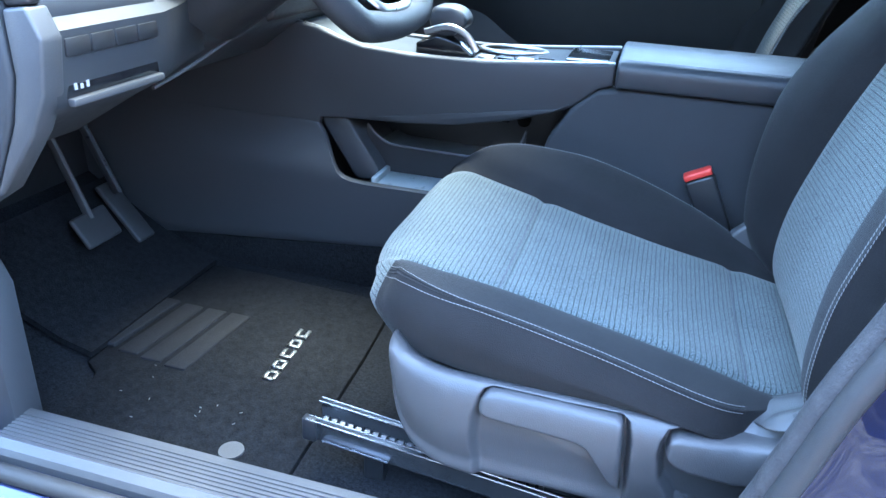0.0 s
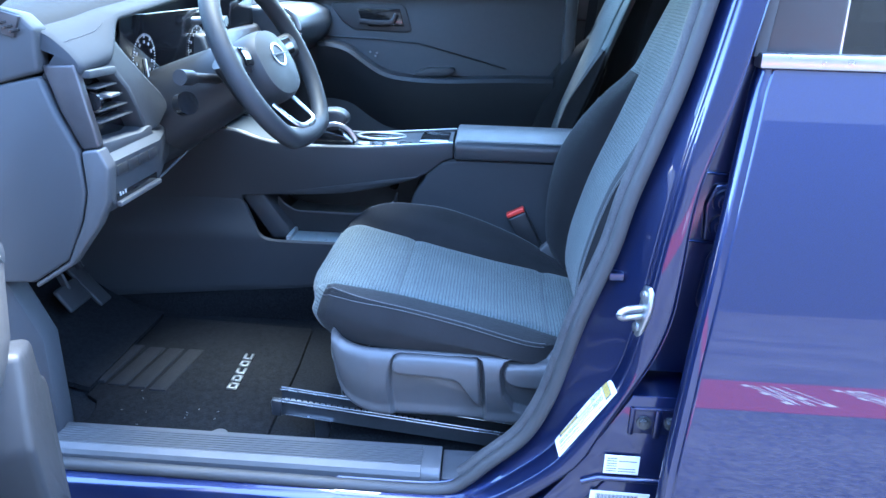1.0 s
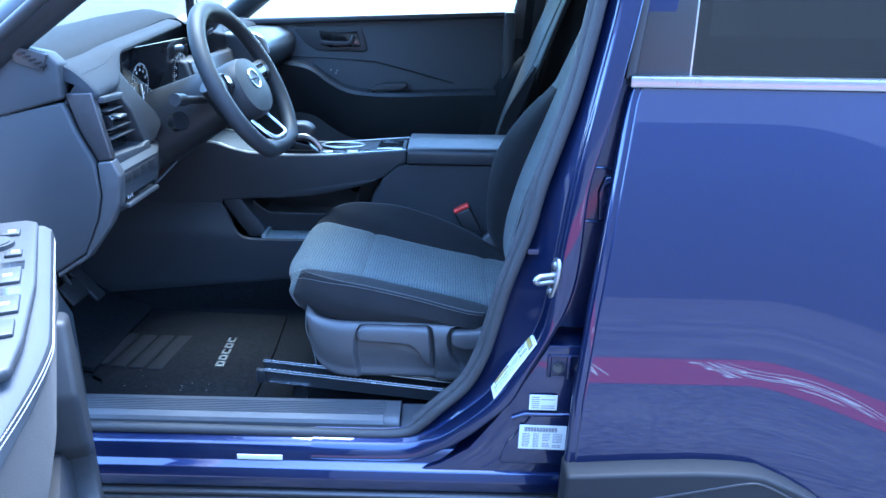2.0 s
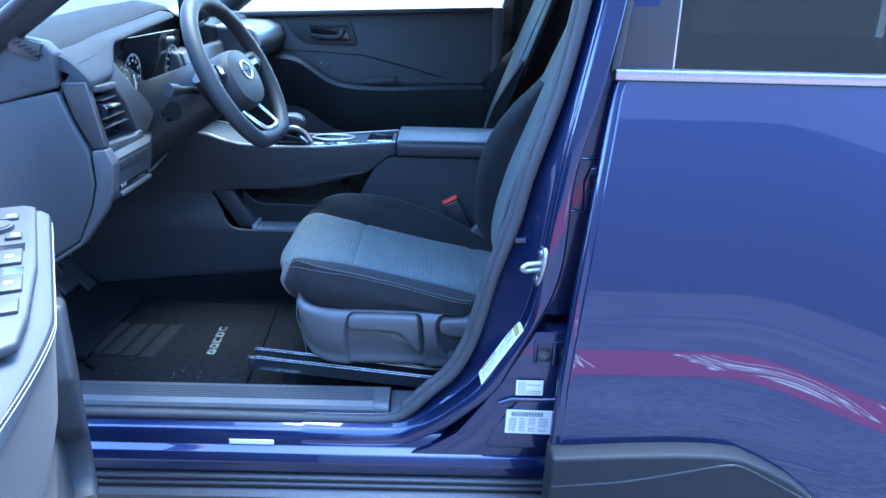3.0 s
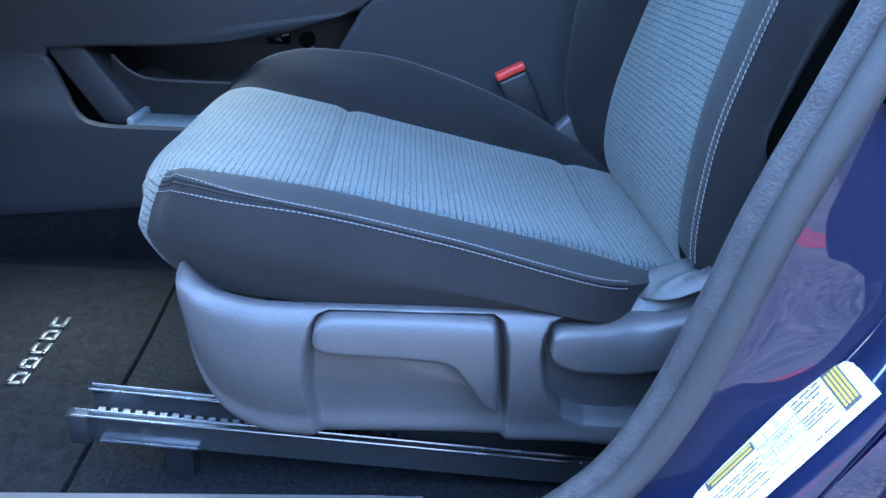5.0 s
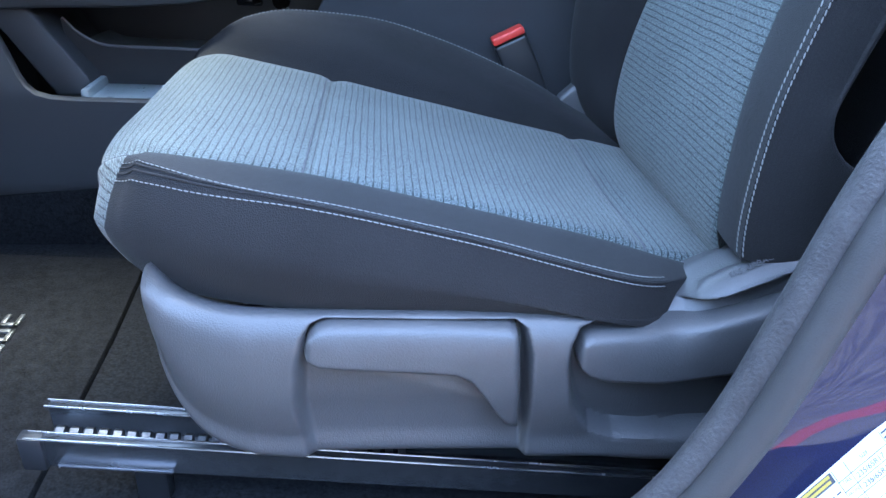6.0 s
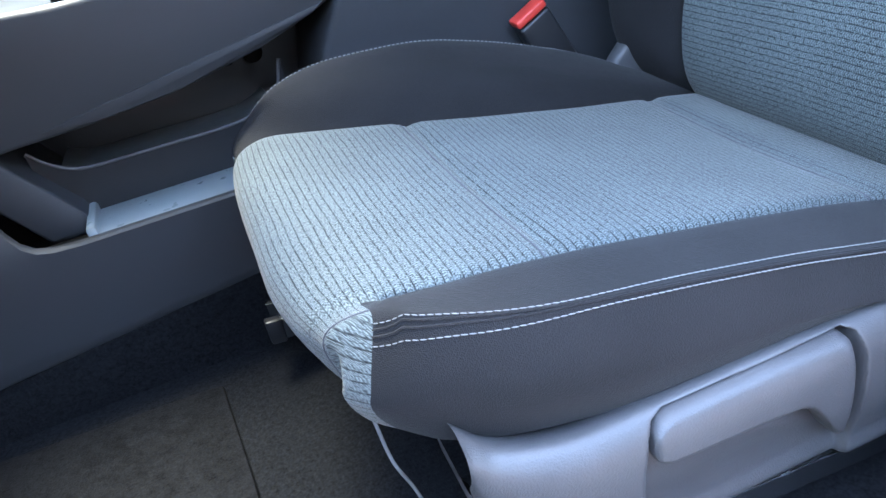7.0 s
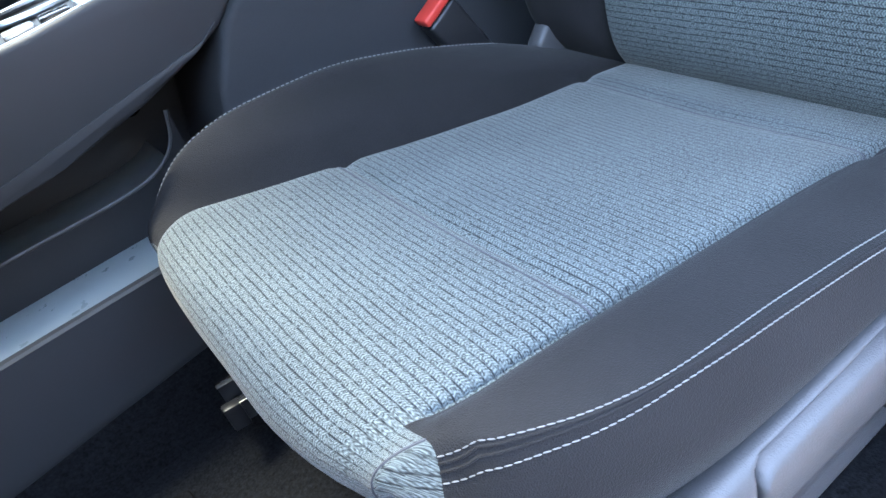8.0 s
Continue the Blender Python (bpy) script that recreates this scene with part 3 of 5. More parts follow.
def print_bars(seed, cols, rows_, top=0.92, low=0.08):
    rnd = random.Random(seed)
    out = []
    for c0, c1 in cols:
        for k in range(rows_):
            v = top - (top - low) * (k + 0.5) / rows_
            hh = (top - low) / rows_ * 0.15
            if rnd.random() < 0.85:
                u = c0
                while u < c1 - 0.02:
                    e = min(u + rnd.uniform(0.03, 0.10), c1)
                    out.append((u, e, v - hh, v + hh))
                    u = e + 0.012
    return out


# ---- rear door ----
rear_door = thing("rear_door", "closed blue metallic rear car door with a chrome window strip", "car door")


DOOR_Z = np.linspace(0.25, 1.226, 200)
DOOR_SLOPE = np.interp(DOOR_Z, (0.25, 0.40, 0.50, 0.58, 0.66, 0.74, 0.81, 0.90, 0.96, 1.1, 1.236), (0.0, 0.05, 0.12, 0.165, 0.168, 0.176, 0.186, 0.202, 0.220, 0.25, 0.26))
DOOR_Y = -0.04 - np.cumsum((DOOR_SLOPE * (DOOR_Z[1] - DOOR_Z[0]))[::-1])[::-1]


def door_y(x, z):
    t = min(1.0, max(0.0, (x - 0.75) / 0.45))
    twist = 0.05 * t * t * (3 - 2 * t)
    return lerp(z, DOOR_Z, DOOR_Y) - twist * (1.226 - z)


def door_x(z):
    return lerp(z, (0.25, 0.44, 0.535, 0.666, 0.828, 0.992, 1.204, 1.24), (0.42, 0.423, 0.428, 0.437, 0.456, 0.479, 0.508, 0.517))


rows = []
for i in range(60):
    z = 0.44 + (1.226 - 0.44) * i / 59
    a = door_x(z)
    dy = door_y(a, z)
    row = [(a + 0.085, max(-0.01, dy + 0.045), z), (a + 0.070, max(-0.045, dy + 0.042), z), (a + 0.045, max(min(-0.05, dy * 0.6), dy + 0.039), z), (a + 0.012, dy + 0.035, z), (a + 0.002, dy + 0.024, z), (a, door_y(a, z) + 0.014, z), (a + 0.003, door_y(a, z) + 0.004, z), (a + 0.008, door_y(a, z) + 0.0005, z), (a + 0.014, door_y(a, z) + 0.002, z), (a + 0.018, door_y(a, z) + 0.0025, z)]
    row += [(a + 0.0195, dy + 0.0006, z), (a + 0.021, dy, z), (a + 0.0225, dy, z)]
    row += [(a + 0.024 + (1.75 - a) * k / 40, door_y(a + (1.75 - a) * k / 40, z), z) for k in range(41)]
    rows.append(row)
part("panel", sheet(rows), BLUE, rear_door)
CLADDING = grained("cladding_plastic", (0.008, 0.008, 0.009), (0.016, 0.016, 0.017), 0.6, bump=0.3, spec=0.2)
CLAD = [(0.42, 0.25), (0.426, 0.545), (0.56, 0.554), (0.667, 0.559), (0.74, 0.558), (0.786, 0.553), (0.843, 0.528), (0.89, 0.503), (0.939, 0.465), (1.05, 0.36), (1.1, 0.25)]
part("cladding", prism(CLAD, "y", -0.224, -0.15, 0.008, 3), CLADDING, rear_door, "black plastic lower cladding")
part("cladding_ridge", tube(rounded([(0.43, -0.222, 0.482), (0.564, -0.223, 0.497), (0.671, -0.223, 0.520), (0.75, -0.223, 0.538), (0.785, -0.223, 0.537), (0.835, -0.223, 0.512), (0.92, -0.223, 0.464)], 6), 0.003, 0.003, 8), BLACK, rear_door)
part("belt_strip", box(0.511, 1.75, -0.050, -0.02, 1.227, 1.247, 0.004), CHROME, rear_door, "satin chrome window strip")


def leaned(bm):
    """The glass and its frame lean inward above the belt line."""
    for v in bm.verts:
        v.co.y += max(0.0, v.co.z - 1.25) * 0.17
    return bm


part("applique", leaned(prism([(0.522, 1.242), (0.617, 1.242), (0.633, 1.6), (0.57, 1.6)], "y", -0.030, 0.0, 0.003)), BLACK, rear_door, "black pillar cover")
part("divider", leaned(prism([(0.617, 1.245), (0.620, 1.245), (0.636, 1.6), (0.633, 1.6)], "y", -0.029, -0.01, 0.0005)), SATIN, rear_door)
part("window_frame", leaned(prism([(0.505, 1.24), (0.522, 1.24), (0.57, 1.6), (0.55, 1.6)], "y", -0.034, 0.0, 0.003)), RUBBER, rear_door, "black window seal")
part("window_pane", leaned(box(0.615, 1.75, -0.022, -0.018, 1.23, 1.6, 0.0)), TINT, rear_door, "dark tinted window pane")
part("edge_seal", tube([(door_x(z) + 0.066, max(-0.045, door_y(door_x(z), z) + 0.030), z) for z in np.linspace(0.46, 1.2, 20)], 0.008, None, 8, (0, 1, 0)), RUBBER, rear_door)
part("inner_panel", box(0.52, 1.75, 0.05, 0.09, 0.45, 1.25, 0.01), BLACK, rear_door)

# ---- labels on the pillar ----
TYRE_AT, TYRE_X, TYRE_Y = (0.2975, -0.0655, 0.609), (0.078, -0.002, 0.127), (-0.005, 0.04, 0.008)
tyre, tyre_quad = label_plate("tyre_label", "white tyre pressure label with gold bands on the blue pillar", TYRE_AT, TYRE_X, TYRE_Y, 0.149, 0.040,
                              print_bars(3, [(0.06, 0.40), (0.66, 0.82)], 9, 0.62) + print_bars(4, [(0.66, 0.82)], 3, 0.9, 0.66), [])
part("warning_band", tyre_quad(0.845, 0.935, 0.14, 0.90, 0.0006, 0.0011), INK, tyre, "black block with gold writing", False)
part("warning_band", tyre_quad(0.09, 0.405, 0.74, 0.90, 0.0006, 0.0011), INK, tyre, "black band with gold writing", False)
part("gold_print", merged(*[tyre_quad(0.855 + 0.020 * k, 0.868 + 0.020 * k, 0.20, 0.84, 0.0011, 0.0014) for k in range(4)]), YELLOW, tyre, "gold printed bars", False)
part("gold_print", merged(tyre_quad(0.105, 0.395, 0.835, 0.88, 0.0011, 0.0014), tyre_quad(0.12, 0.39, 0.765, 0.805, 0.0011, 0.0014)), YELLOW, tyre, "gold printed bars", False)
part("print", merged(*[tyre_quad(0.41 + 0.0, 0.655, v, v + 0.006, 0.0006, 0.0010) for v in (0.20, 0.38, 0.54, 0.70)] + [tyre_quad(u, u + 0.0015, 0.20, 0.90, 0.0006, 0.0010) for u in (0.412, 0.475, 0.655)]), INK, tyre, "thin table rules", False)


def label_text(text, u, v, size, mirror=False):
    """Built-in lettering laid on the tyre label at u, v."""
    cu = bpy.data.curves.new("print", "FONT")
    cu.body, cu.size = text, size
    tmp = bpy.data.objects.new("print", cu)
    scene.collection.objects.link(tmp)
    bpy.context.view_layer.update()
    me = bpy.data.meshes.new_from_object(tmp)
    bpy.data.objects.remove(tmp)
    ax, ay = Vector(TYRE_X).normalized(), Vector(TYRE_Y).normalized()
    nz = ax.cross(ay).normalized()
    o = Vector(TYRE_AT) + ax * (0.149 * u) + ay * (0.040 * v) + nz * 0.0013
    me.transform(Matrix(((ax.x, ay.x, nz.x, o.x), (ax.y, ay.y, nz.y, o.y), (ax.z, ay.z, nz.z, o.z), (0, 0, 0, 1))))
    me.materials.append(INK)
    ob = new("print", me)
    ob.parent = tyre
    return tagged(ob, "dark printed words")


for text, u, v, size in (("TIRE", 0.425, 0.62, 0.0032), ("FRONT", 0.418, 0.45, 0.0028), ("REAR", 0.425, 0.28, 0.003), ("SIZE", 0.54, 0.76, 0.0032),
                         ("235/65R17", 0.49, 0.575, 0.0045), ("235/65R17", 0.49, 0.415, 0.0045)):
    label_text(text, u, v, size)
label_plate("barcode_label", "small white data label on the blue pillar foot", (0.3675, -0.0775, 0.5935), (1, 0, 0), (0, 0, 1), 0.055, 0.034, print_bars(5, [(0.08, 0.36), (0.42, 0.92)], 6))
label_plate("barcode_label", "larger pale certification label with a bar code", (0.350, -0.0775, 0.502), (1, 0, -0.02), (0.02, 0, 1), 0.095, 0.056,
            [(0.10 + 0.021 * k, 0.10 + 0.021 * k + (0.014 if k % 3 else 0.008), 0.74, 0.92) for k in range(34)] + print_bars(8, [(0.07, 0.24), (0.3, 0.42), (0.50, 0.66), (0.72, 0.92)], 9, 0.68))

# ---- seats ----
def pad(profile, half, crest_near, crest_far, out_near, out_far, drop_near, drop_far, centre, n=12, round_front=0.0, seams=(), half_far=None):
    """Rows of points of a bolstered seat pad. profile: (x, z) along its middle; the tables run over it from 0 to 1."""
    mid = rounded([(a, b, 0) for a, b in profile], n)
    rows = []
    for i, p in enumerate(mid):
        s = i / (len(mid) - 1)
        d = (mid[min(i + 1, len(mid) - 1)] - mid[max(i - 1, 0)]).normalized()
        nrm = Vector((-d.y, d.x, 0))
        w, wf, cn, cf = half(s), (half_far or half)(s), crest_near(s), crest_far(s)
        on, of, dn, df = out_near(s), out_far(s), drop_near(s), drop_far(s)
        dip = sum(0.0048 * math.exp(-((s - q) / 0.008) ** 2) for q in seams)
        g = ease01((s - 0.41) / 0.06) if round_front else 1.0
        side = [(-on + 0.014, -dn), (-on + 0.002, -dn * 0.6), (-on, cn * 0.5 - 0.03), (-on + min(0.010, 0.22 * (on - w)), cn - 0.004), (-on + min(0.019, 0.42 * (on - w)), cn), (-w - min(0.018, 0.35 * (on - w)), cn * 0.75 * g - 0.003 * (1 - g)), (-w, -0.003 * g - 0.001 * (1 - g)),
                (-w * 0.93, 0.003 * g), (-w * 0.45, 0.001), (0, 0), (wf * 0.45, 0.001), (wf * 0.93, 0.003), (wf, -0.003),
                (wf + 0.02, cf * 0.62), (of - 0.022, cf), (of - 0.004, cf - 0.02), (of, -df * 0.55), (of - 0.012, -df)]
        line = []
        for k in range(len(side) - 1):
            a, b = side[k], side[k + 1]
            pa, pd = side[max(k - 1, 0)], side[min(k + 2, len(side) - 1)]
            for q in range(4):
                t = q / 4
                line.append([0.5 * (2 * a[c] + (b[c] - pa[c]) * t + (2 * pa[c] - 5 * a[c] + 4 * b[c] - pd[c]) * t * t + (3 * a[c] - pa[c] - 3 * b[c] + pd[c]) * t ** 3) for c in (0, 1)])
        line.append(list(side[-1]))
        fade = min(0.5, max(0.0, 1 - s / 0.5))
        row = []
        for y, h in line:
            hh = h - (dip if -w - 0.004 < y < wf + 0.004 else 0)
            sag = 0.0015 * noise.noise(Vector((p.x * 9, y * 9, p.y * 7)))
            drop = ease01((s - 0.28) / 0.14) if h < 0 and abs(y) > w else 0.0
            row.append((p.x + nrm.x * (hh + sag) * (1 - drop) - drop * 0.09 * max(0.0, -hh) * ease01((0.62 - s) / 0.2) * round_front + fade * (0.35 + 0.65 * ease01(s / 0.3)) * (0.17 if y < 0 else 0.05) * round_front * abs(y / 0.25) ** 2.6, centre + y, p.y + nrm.y * (hh + sag)))
        rows.append(row)
    return rows


def table(*pairs):
    xs, ys = [p[0] for p in pairs], [p[1] for p in pairs]
    return lambda s: sum(lerp(s + 0.008 * k, xs, ys) for k in range(-3, 4)) / 7


def stitches(line, up, length=0.0043, gap=0.0005, r=0.00056):
    """Thread dashes along a line, lifted off the cloth along up(i)."""
    bm = bmesh.new()
    L = [Vector(p) for p in line]
    run, i, pos = [0.0], 0, 0.0
    for k in range(1, len(L)):
        run.append(run[-1] + (L[k] - L[k - 1]).length)

    def at(d):
        k = min(max(int(np.searchsorted(run, d)) - 1, 0), len(L) - 2)
        f = (d - run[k]) / max(run[k + 1] - run[k], 1e-9)
        return L[k].lerp(L[k + 1], min(max(f, 0), 1)) + Vector(up)
    while pos + length < run[-1]:
        p, q = at(pos), at(pos + length)
        d = (q - p).normalized()
        sd = d.cross(Vector((0.3, 0.2, 1))).normalized()
        u2 = sd.cross(d)
        rings = []
        for f, k in ((0.0, 0.35), (0.25, 1.0), (0.75, 1.0), (1.0, 0.35)):
            c = p.lerp(q, f) + sd * (0.0006 * (f - 0.5))
            rings.append([bm.verts.new(c + sd * (r * k * math.cos(a)) + u2 * (r * k * math.sin(a))) for a in (0, 1.2566, 2.5133, 3.7699, 5.0265)])
        for m in range(3):
            for v in range(5):
                bm.faces.new((rings[m][v], rings[m][(v + 1) % 5], rings[m + 1][(v + 1) % 5], rings[m + 1][v]))
        pos += length + gap
    return bm


def make_seat(name, label, centre, levers):
    seat = thing(name, label, "car seat", at=(0.1, centre, 0.45))
    n = 12
    rows = pad([(-0.120, 0.650), (-0.150, 0.672), (-0.176, 0.705), (-0.188, 0.735), (-0.176, 0.757), (-0.14, 0.766), (-0.08, 0.763), (0.0, 0.752), (0.1, 0.734), (0.2, 0.712), (0.3, 0.687), (0.42, 0.66)],
               table((0, 0.135), (0.40, 0.142), (0.45, 0.152), (0.52, 0.164), (0.65, 0.166), (0.85, 0.160), (1, 0.16)),
               table((0, 0), (0.3, 0.0), (0.42, 0.006), (0.5, 0.016), (0.65, 0.016), (0.8, 0.008), (1, 0.004)),
               table((0, 0), (0.3, 0.0), (0.42, 0.014), (0.50, 0.042), (0.56, 0.056), (0.68, 0.066), (0.78, 0.055), (0.86, 0.04), (0.95, 0.012), (1, 0.0)),
               table((0, 0.16), (0.12, 0.172), (0.25, 0.176), (0.36, 0.178), (0.40, 0.182), (0.44, 0.192), (0.48, 0.212), (0.52, 0.232), (0.57, 0.248), (0.64, 0.258), (0.865, 0.257), (0.885, 0.25), (0.905, 0.235), (0.93, 0.205), (1, 0.17)),
               table((0, 0.19), (0.12, 0.215), (0.25, 0.232), (0.36, 0.242), (0.5, 0.252), (0.7, 0.247), (1, 0.245)),
               table((0, 0.0), (0.15, 0.01), (0.3, 0.04), (0.42, 0.08), (0.5, 0.085), (0.7, 0.07), (0.9, 0.03), (1, 0.01)),
               table((0, 0.0), (0.15, 0.01), (0.3, 0.04), (0.42, 0.09), (0.5, 0.10), (1, 0.05)), centre, n, 1.0, (0.636, 0.905),
               table((0, 0.17), (0.38, 0.20), (0.46, 0.205), (0.56, 0.172), (0.70, 0.142), (0.8, 0.135), (0.93, 0.16), (1, 0.16)))
    if not levers:
        rows = [[(x, 2 * centre - y, z) for x, y, z in r] for r in rows]
    front = int(0.452 * len(rows))
    front_far = int(0.33 * len(rows))
    edge_n, edge_f = 24, 48
    # the bolster's front seam bows forward between its two ends
    zs = [rows[front][j][2] for j in range(edge_n + 1)]
    for i in range(len(rows)):
        w = math.exp(-((i - front) / ((0.05 if i > front else 0.10) * len(rows))) ** 2)
        for j in range(edge_n):
            f = (zs[j] - min(zs)) / (max(zs) - min(zs))
            x, y, z = rows[i][j]
            rows[i][j] = (x - w * ease01((edge_n - 2 - j) / 10) * 0.018 * math.sin(math.pi * f), y, z)
    # ease the folds out of the rounded corner
    for _ in range(22):
        old = [list(r) for r in rows]
        for i in range(int(0.45 * front), front + 4):
            for j in range(6, edge_n + 5):
                near4 = [Vector(old[i + a][j + b]) for a, b in ((1, 0), (-1, 0), (0, 1), (0, -1))]
                rows[i][j] = tuple(Vector(old[i][j]).lerp(sum(near4, Vector()) / 4, 0.5))
    cushion = part("cushion", sheet(rows, lambda i, j: edge_n <= j < edge_f or j >= edge_f and i < front_far or edge_n - 7 <= j < edge_n and i < front), INSERT, seat, "grey-blue ribbed cloth cushion")
    part("corner_panel", sheet(rows, lambda i, j: j < edge_n - 7 and i < front, level=True), INSERT, seat, "grey-blue cloth corner, ribs lying level")
    for q in (0.636, 0.905):
        line = [Vector(p) for p in rows[int(q * (len(rows) - 1))][edge_n:edge_f + 1]]
        part("seam", tube(line, 0.0009, 0.0007, 6), INK, cushion, "sunken dark seam")
    part("seam", tube([Vector(rows[i][edge_n - 7]) for i in range(front // 3, front + 1)], 0.0009, 0.0007, 6), INK, cushion, "sunken dark seam")
    near = part("cushion_bolster", sheet(rows, lambda i, j: j < edge_n and i >= front), CLOTH, seat, "dark cloth side bolster with white stitching")
    far = part("cushion_bolster", sheet(rows, lambda i, j: j >= edge_f and i >= front_far), CLOTH, seat, "dark cloth side bolster with white stitching")
    last = int(0.90 * len(rows))

    def along(lo, hi):
        """A line over the bolster that climbs from row place lo at the front to hi at mid length."""
        out = []
        for i in range(front, last):
            q = lo + (hi - lo) * ease01((i - front) / (0.24 * len(rows)))
            k = int(q)
            out.append(Vector(rows[i][k]).lerp(Vector(rows[i][k + 1]), q - k))
        return out
    for lo, hi, up in ((10.6, 12.4, (0, -0.0006, 0.0003)), (13.0, 16.0, (0, -0.0003, 0.0006))):
        part("stitching", stitches(along(lo, hi), up, r=0.00048), THREAD, near, "white double stitching")
    for lo, hi in ((11.5, 13.7), (12.3, 14.8)):
        part("welt", tube([p + Vector((0, -0.0001, 0.0001)) for p in along(lo, hi)], 0.0011, 0.0008, 6), CLOTH, near, "narrow raised welt between the stitch rows")
    part("stitching", stitches([rows[i][57] for i in range(front_far, last)], (0, 0, 0.0006), 0.0035, 0.0016, 0.0006), THREAD, far, "pale stitching")
    back = pad([(0.415, 0.60), (0.372, 0.665), (0.354, 0.70), (0.349, 0.74), (0.354, 0.80), (0.366, 0.86), (0.385, 0.93), (0.41, 1.0), (0.44, 1.08), (0.47, 1.16), (0.50, 1.24), (0.54, 1.34), (0.58, 1.44)],
               table((0, 0.16), (0.3, 0.163), (0.5, 0.148), (0.7, 0.142), (1, 0.14)),
               table((0, 0.0), (0.12, 0.006), (0.25, 0.018), (0.4, 0.032), (0.58, 0.035), (0.70, 0.015), (0.78, -0.008), (1, 0.0)),
               table((0, 0.0), (0.12, 0.012), (0.17, 0.022), (0.25, 0.042), (0.333, 0.054), (0.417, 0.064), (0.5, 0.071), (0.583, 0.062), (0.667, 0.036), (0.72, 0.010), (0.78, -0.010), (0.85, -0.006), (1, 0.0)),
               table((0, 0.235), (0.12, 0.245), (0.3, 0.25), (0.7, 0.25), (1, 0.2)), table((0, 0.235), (0.12, 0.245), (0.3, 0.25), (0.7, 0.25), (1, 0.2)),
               table((0, 0.08), (0.4, 0.13), (1, 0.15)), table((0, 0.1), (0.4, 0.13), (1, 0.15)), centre, n)
    low, crown = int(0.215 * len(back)), int(0.735 * len(back))
    part("backrest", sheet(back, lambda i, j: edge_n - 4 <= j < edge_f or i >= crown), INSERT, seat, "grey-blue ribbed cloth backrest")
    bn = part("backrest_bolster", sheet(back, lambda i, j: j < edge_n - 4 and low <= i < crown), CLOTH, seat, "dark cloth side bolster with white stitching")
    part("backrest_bolster", sheet(back, lambda i, j: j >= edge_f and i < crown), CLOTH, seat, "dark cloth side bolster")
    for j, up in ((13, (-0.0004, -0.0006, 0)), (16, (-0.0008, 0, 0))):
        part("stitching", stitches([back[i][j] for i in range(low + 1, crown)], up), THREAD, bn, "white double stitching")
    part("back_shell", prism([(0.45, 0.60), (0.56, 0.60), (0.68, 1.42), (0.60, 1.42)], "y", centre - 0.22, centre + 0.22, 0.02), CLOTH, seat)
    part("seat_base", box(-0.06, 0.45, centre - 0.2, centre + 0.2, 0.545, 0.66, 0.02), BLACK, seat)
    # side trim: its face leans in towards the top and rounds off at the front
    face = centre - 0.272 if levers else centre + 0.272
    sgn = 1 if levers else -1
    top = [(-0.114, 0.712), (-0.106, 0.704), (-0.094, 0.694), (-0.07, 0.687), (-0.02, 0.684), (0.05, 0.684), (0.11, 0.684), (0.2, 0.681), (0.27, 0.677), (0.293, 0.685), (0.303, 0.695), (0.315, 0.706), (0.338, 0.718), (0.375, 0.732), (0.46, 0.76)]
    low_ = [(-0.114, 0.658), (-0.110, 0.622), (-0.099, 0.588), (-0.078, 0.562), (-0.04, 0.548), (0.01, 0.543), (0.08, 0.543), (0.15, 0.542), (0.20, 0.541), (0.24, 0.54), (0.26, 0.538), (0.28, 0.536), (0.31, 0.534), (0.36, 0.53), (0.46, 0.53)]
    up_line = rounded([(a, b, 0) for a, b in top], 8)
    low_line = rounded([(a, b, 0) for a, b in low_], 8)
    grid = []
    for x in np.linspace(-0.114, 0.46, 440):
        z0 = lerp(x, [p.x for p in up_line], [p.y for p in up_line])
        z1 = lerp(x, [p.x for p in low_line], [p.y for p in low_line])
        r = max(0.0, -0.04 - x) ** 1.5 * 0.9
        h = 0.012 * min(1.0, max(0.0, (x - 0.27) / 0.04))
        prof = [(0.075 + h, z0 - 0.030), (0.042 + h + r, z0 - 0.011), (0.022 + h + r, z0 - 0.001), (0.009 + 0.5 * h + r, z0 * 0.94 + z1 * 0.06), (0.002 + r, z0 * 0.8 + z1 * 0.2), (0.003 + r, (z0 + z1) / 2), (0.012 + r, z0 * 0.2 + z1 * 0.8), (0.020 + r, z1), (0.10, z1 + 0.004)]
        grid.append([(x, face + sgn * p.x, p.y) for p in rounded([(d, z, 0) for d, z in prof], 12)])
    BAY = [(-0.005, 0.664), (0.004, 0.678), (0.014, 0.6815), (0.158, 0.6805), (0.167, 0.675), (0.172, 0.655), (0.175, 0.616), (0.182, 0.50), (-0.002, 0.50), (-0.005, 0.56), (-0.011, 0.603), (-0.010, 0.643)]
    HOLLOW = [(0.199, 0.645), (0.200, 0.662), (0.207, 0.675), (0.221, 0.679), (0.262, 0.681), (0.295, 0.690), (0.32, 0.700), (0.47, 0.765), (0.47, 0.565), (0.298, 0.562), (0.250, 0.564), (0.226, 0.574), (0.206, 0.606)]

    def inside(x, z, outline):
        """Distance inside an outline, 0 outside."""
        hit, near_ = False, 9.0
        for (ax, az), (bx, bz) in zip(outline, outline[1:] + outline[:1]):
            if (az > z) != (bz > z) and x < ax + (bx - ax) * (z - az) / (bz - az):
                hit = not hit
            t = max(0.0, min(1.0, ((x - ax) * (bx - ax) + (z - az) * (bz - az)) / ((bx - ax) ** 2 + (bz - az) ** 2)))
            near_ = min(near_, math.hypot(x - ax - t * (bx - ax), z - az - t * (bz - az)))
        return near_ if hit else 0.0

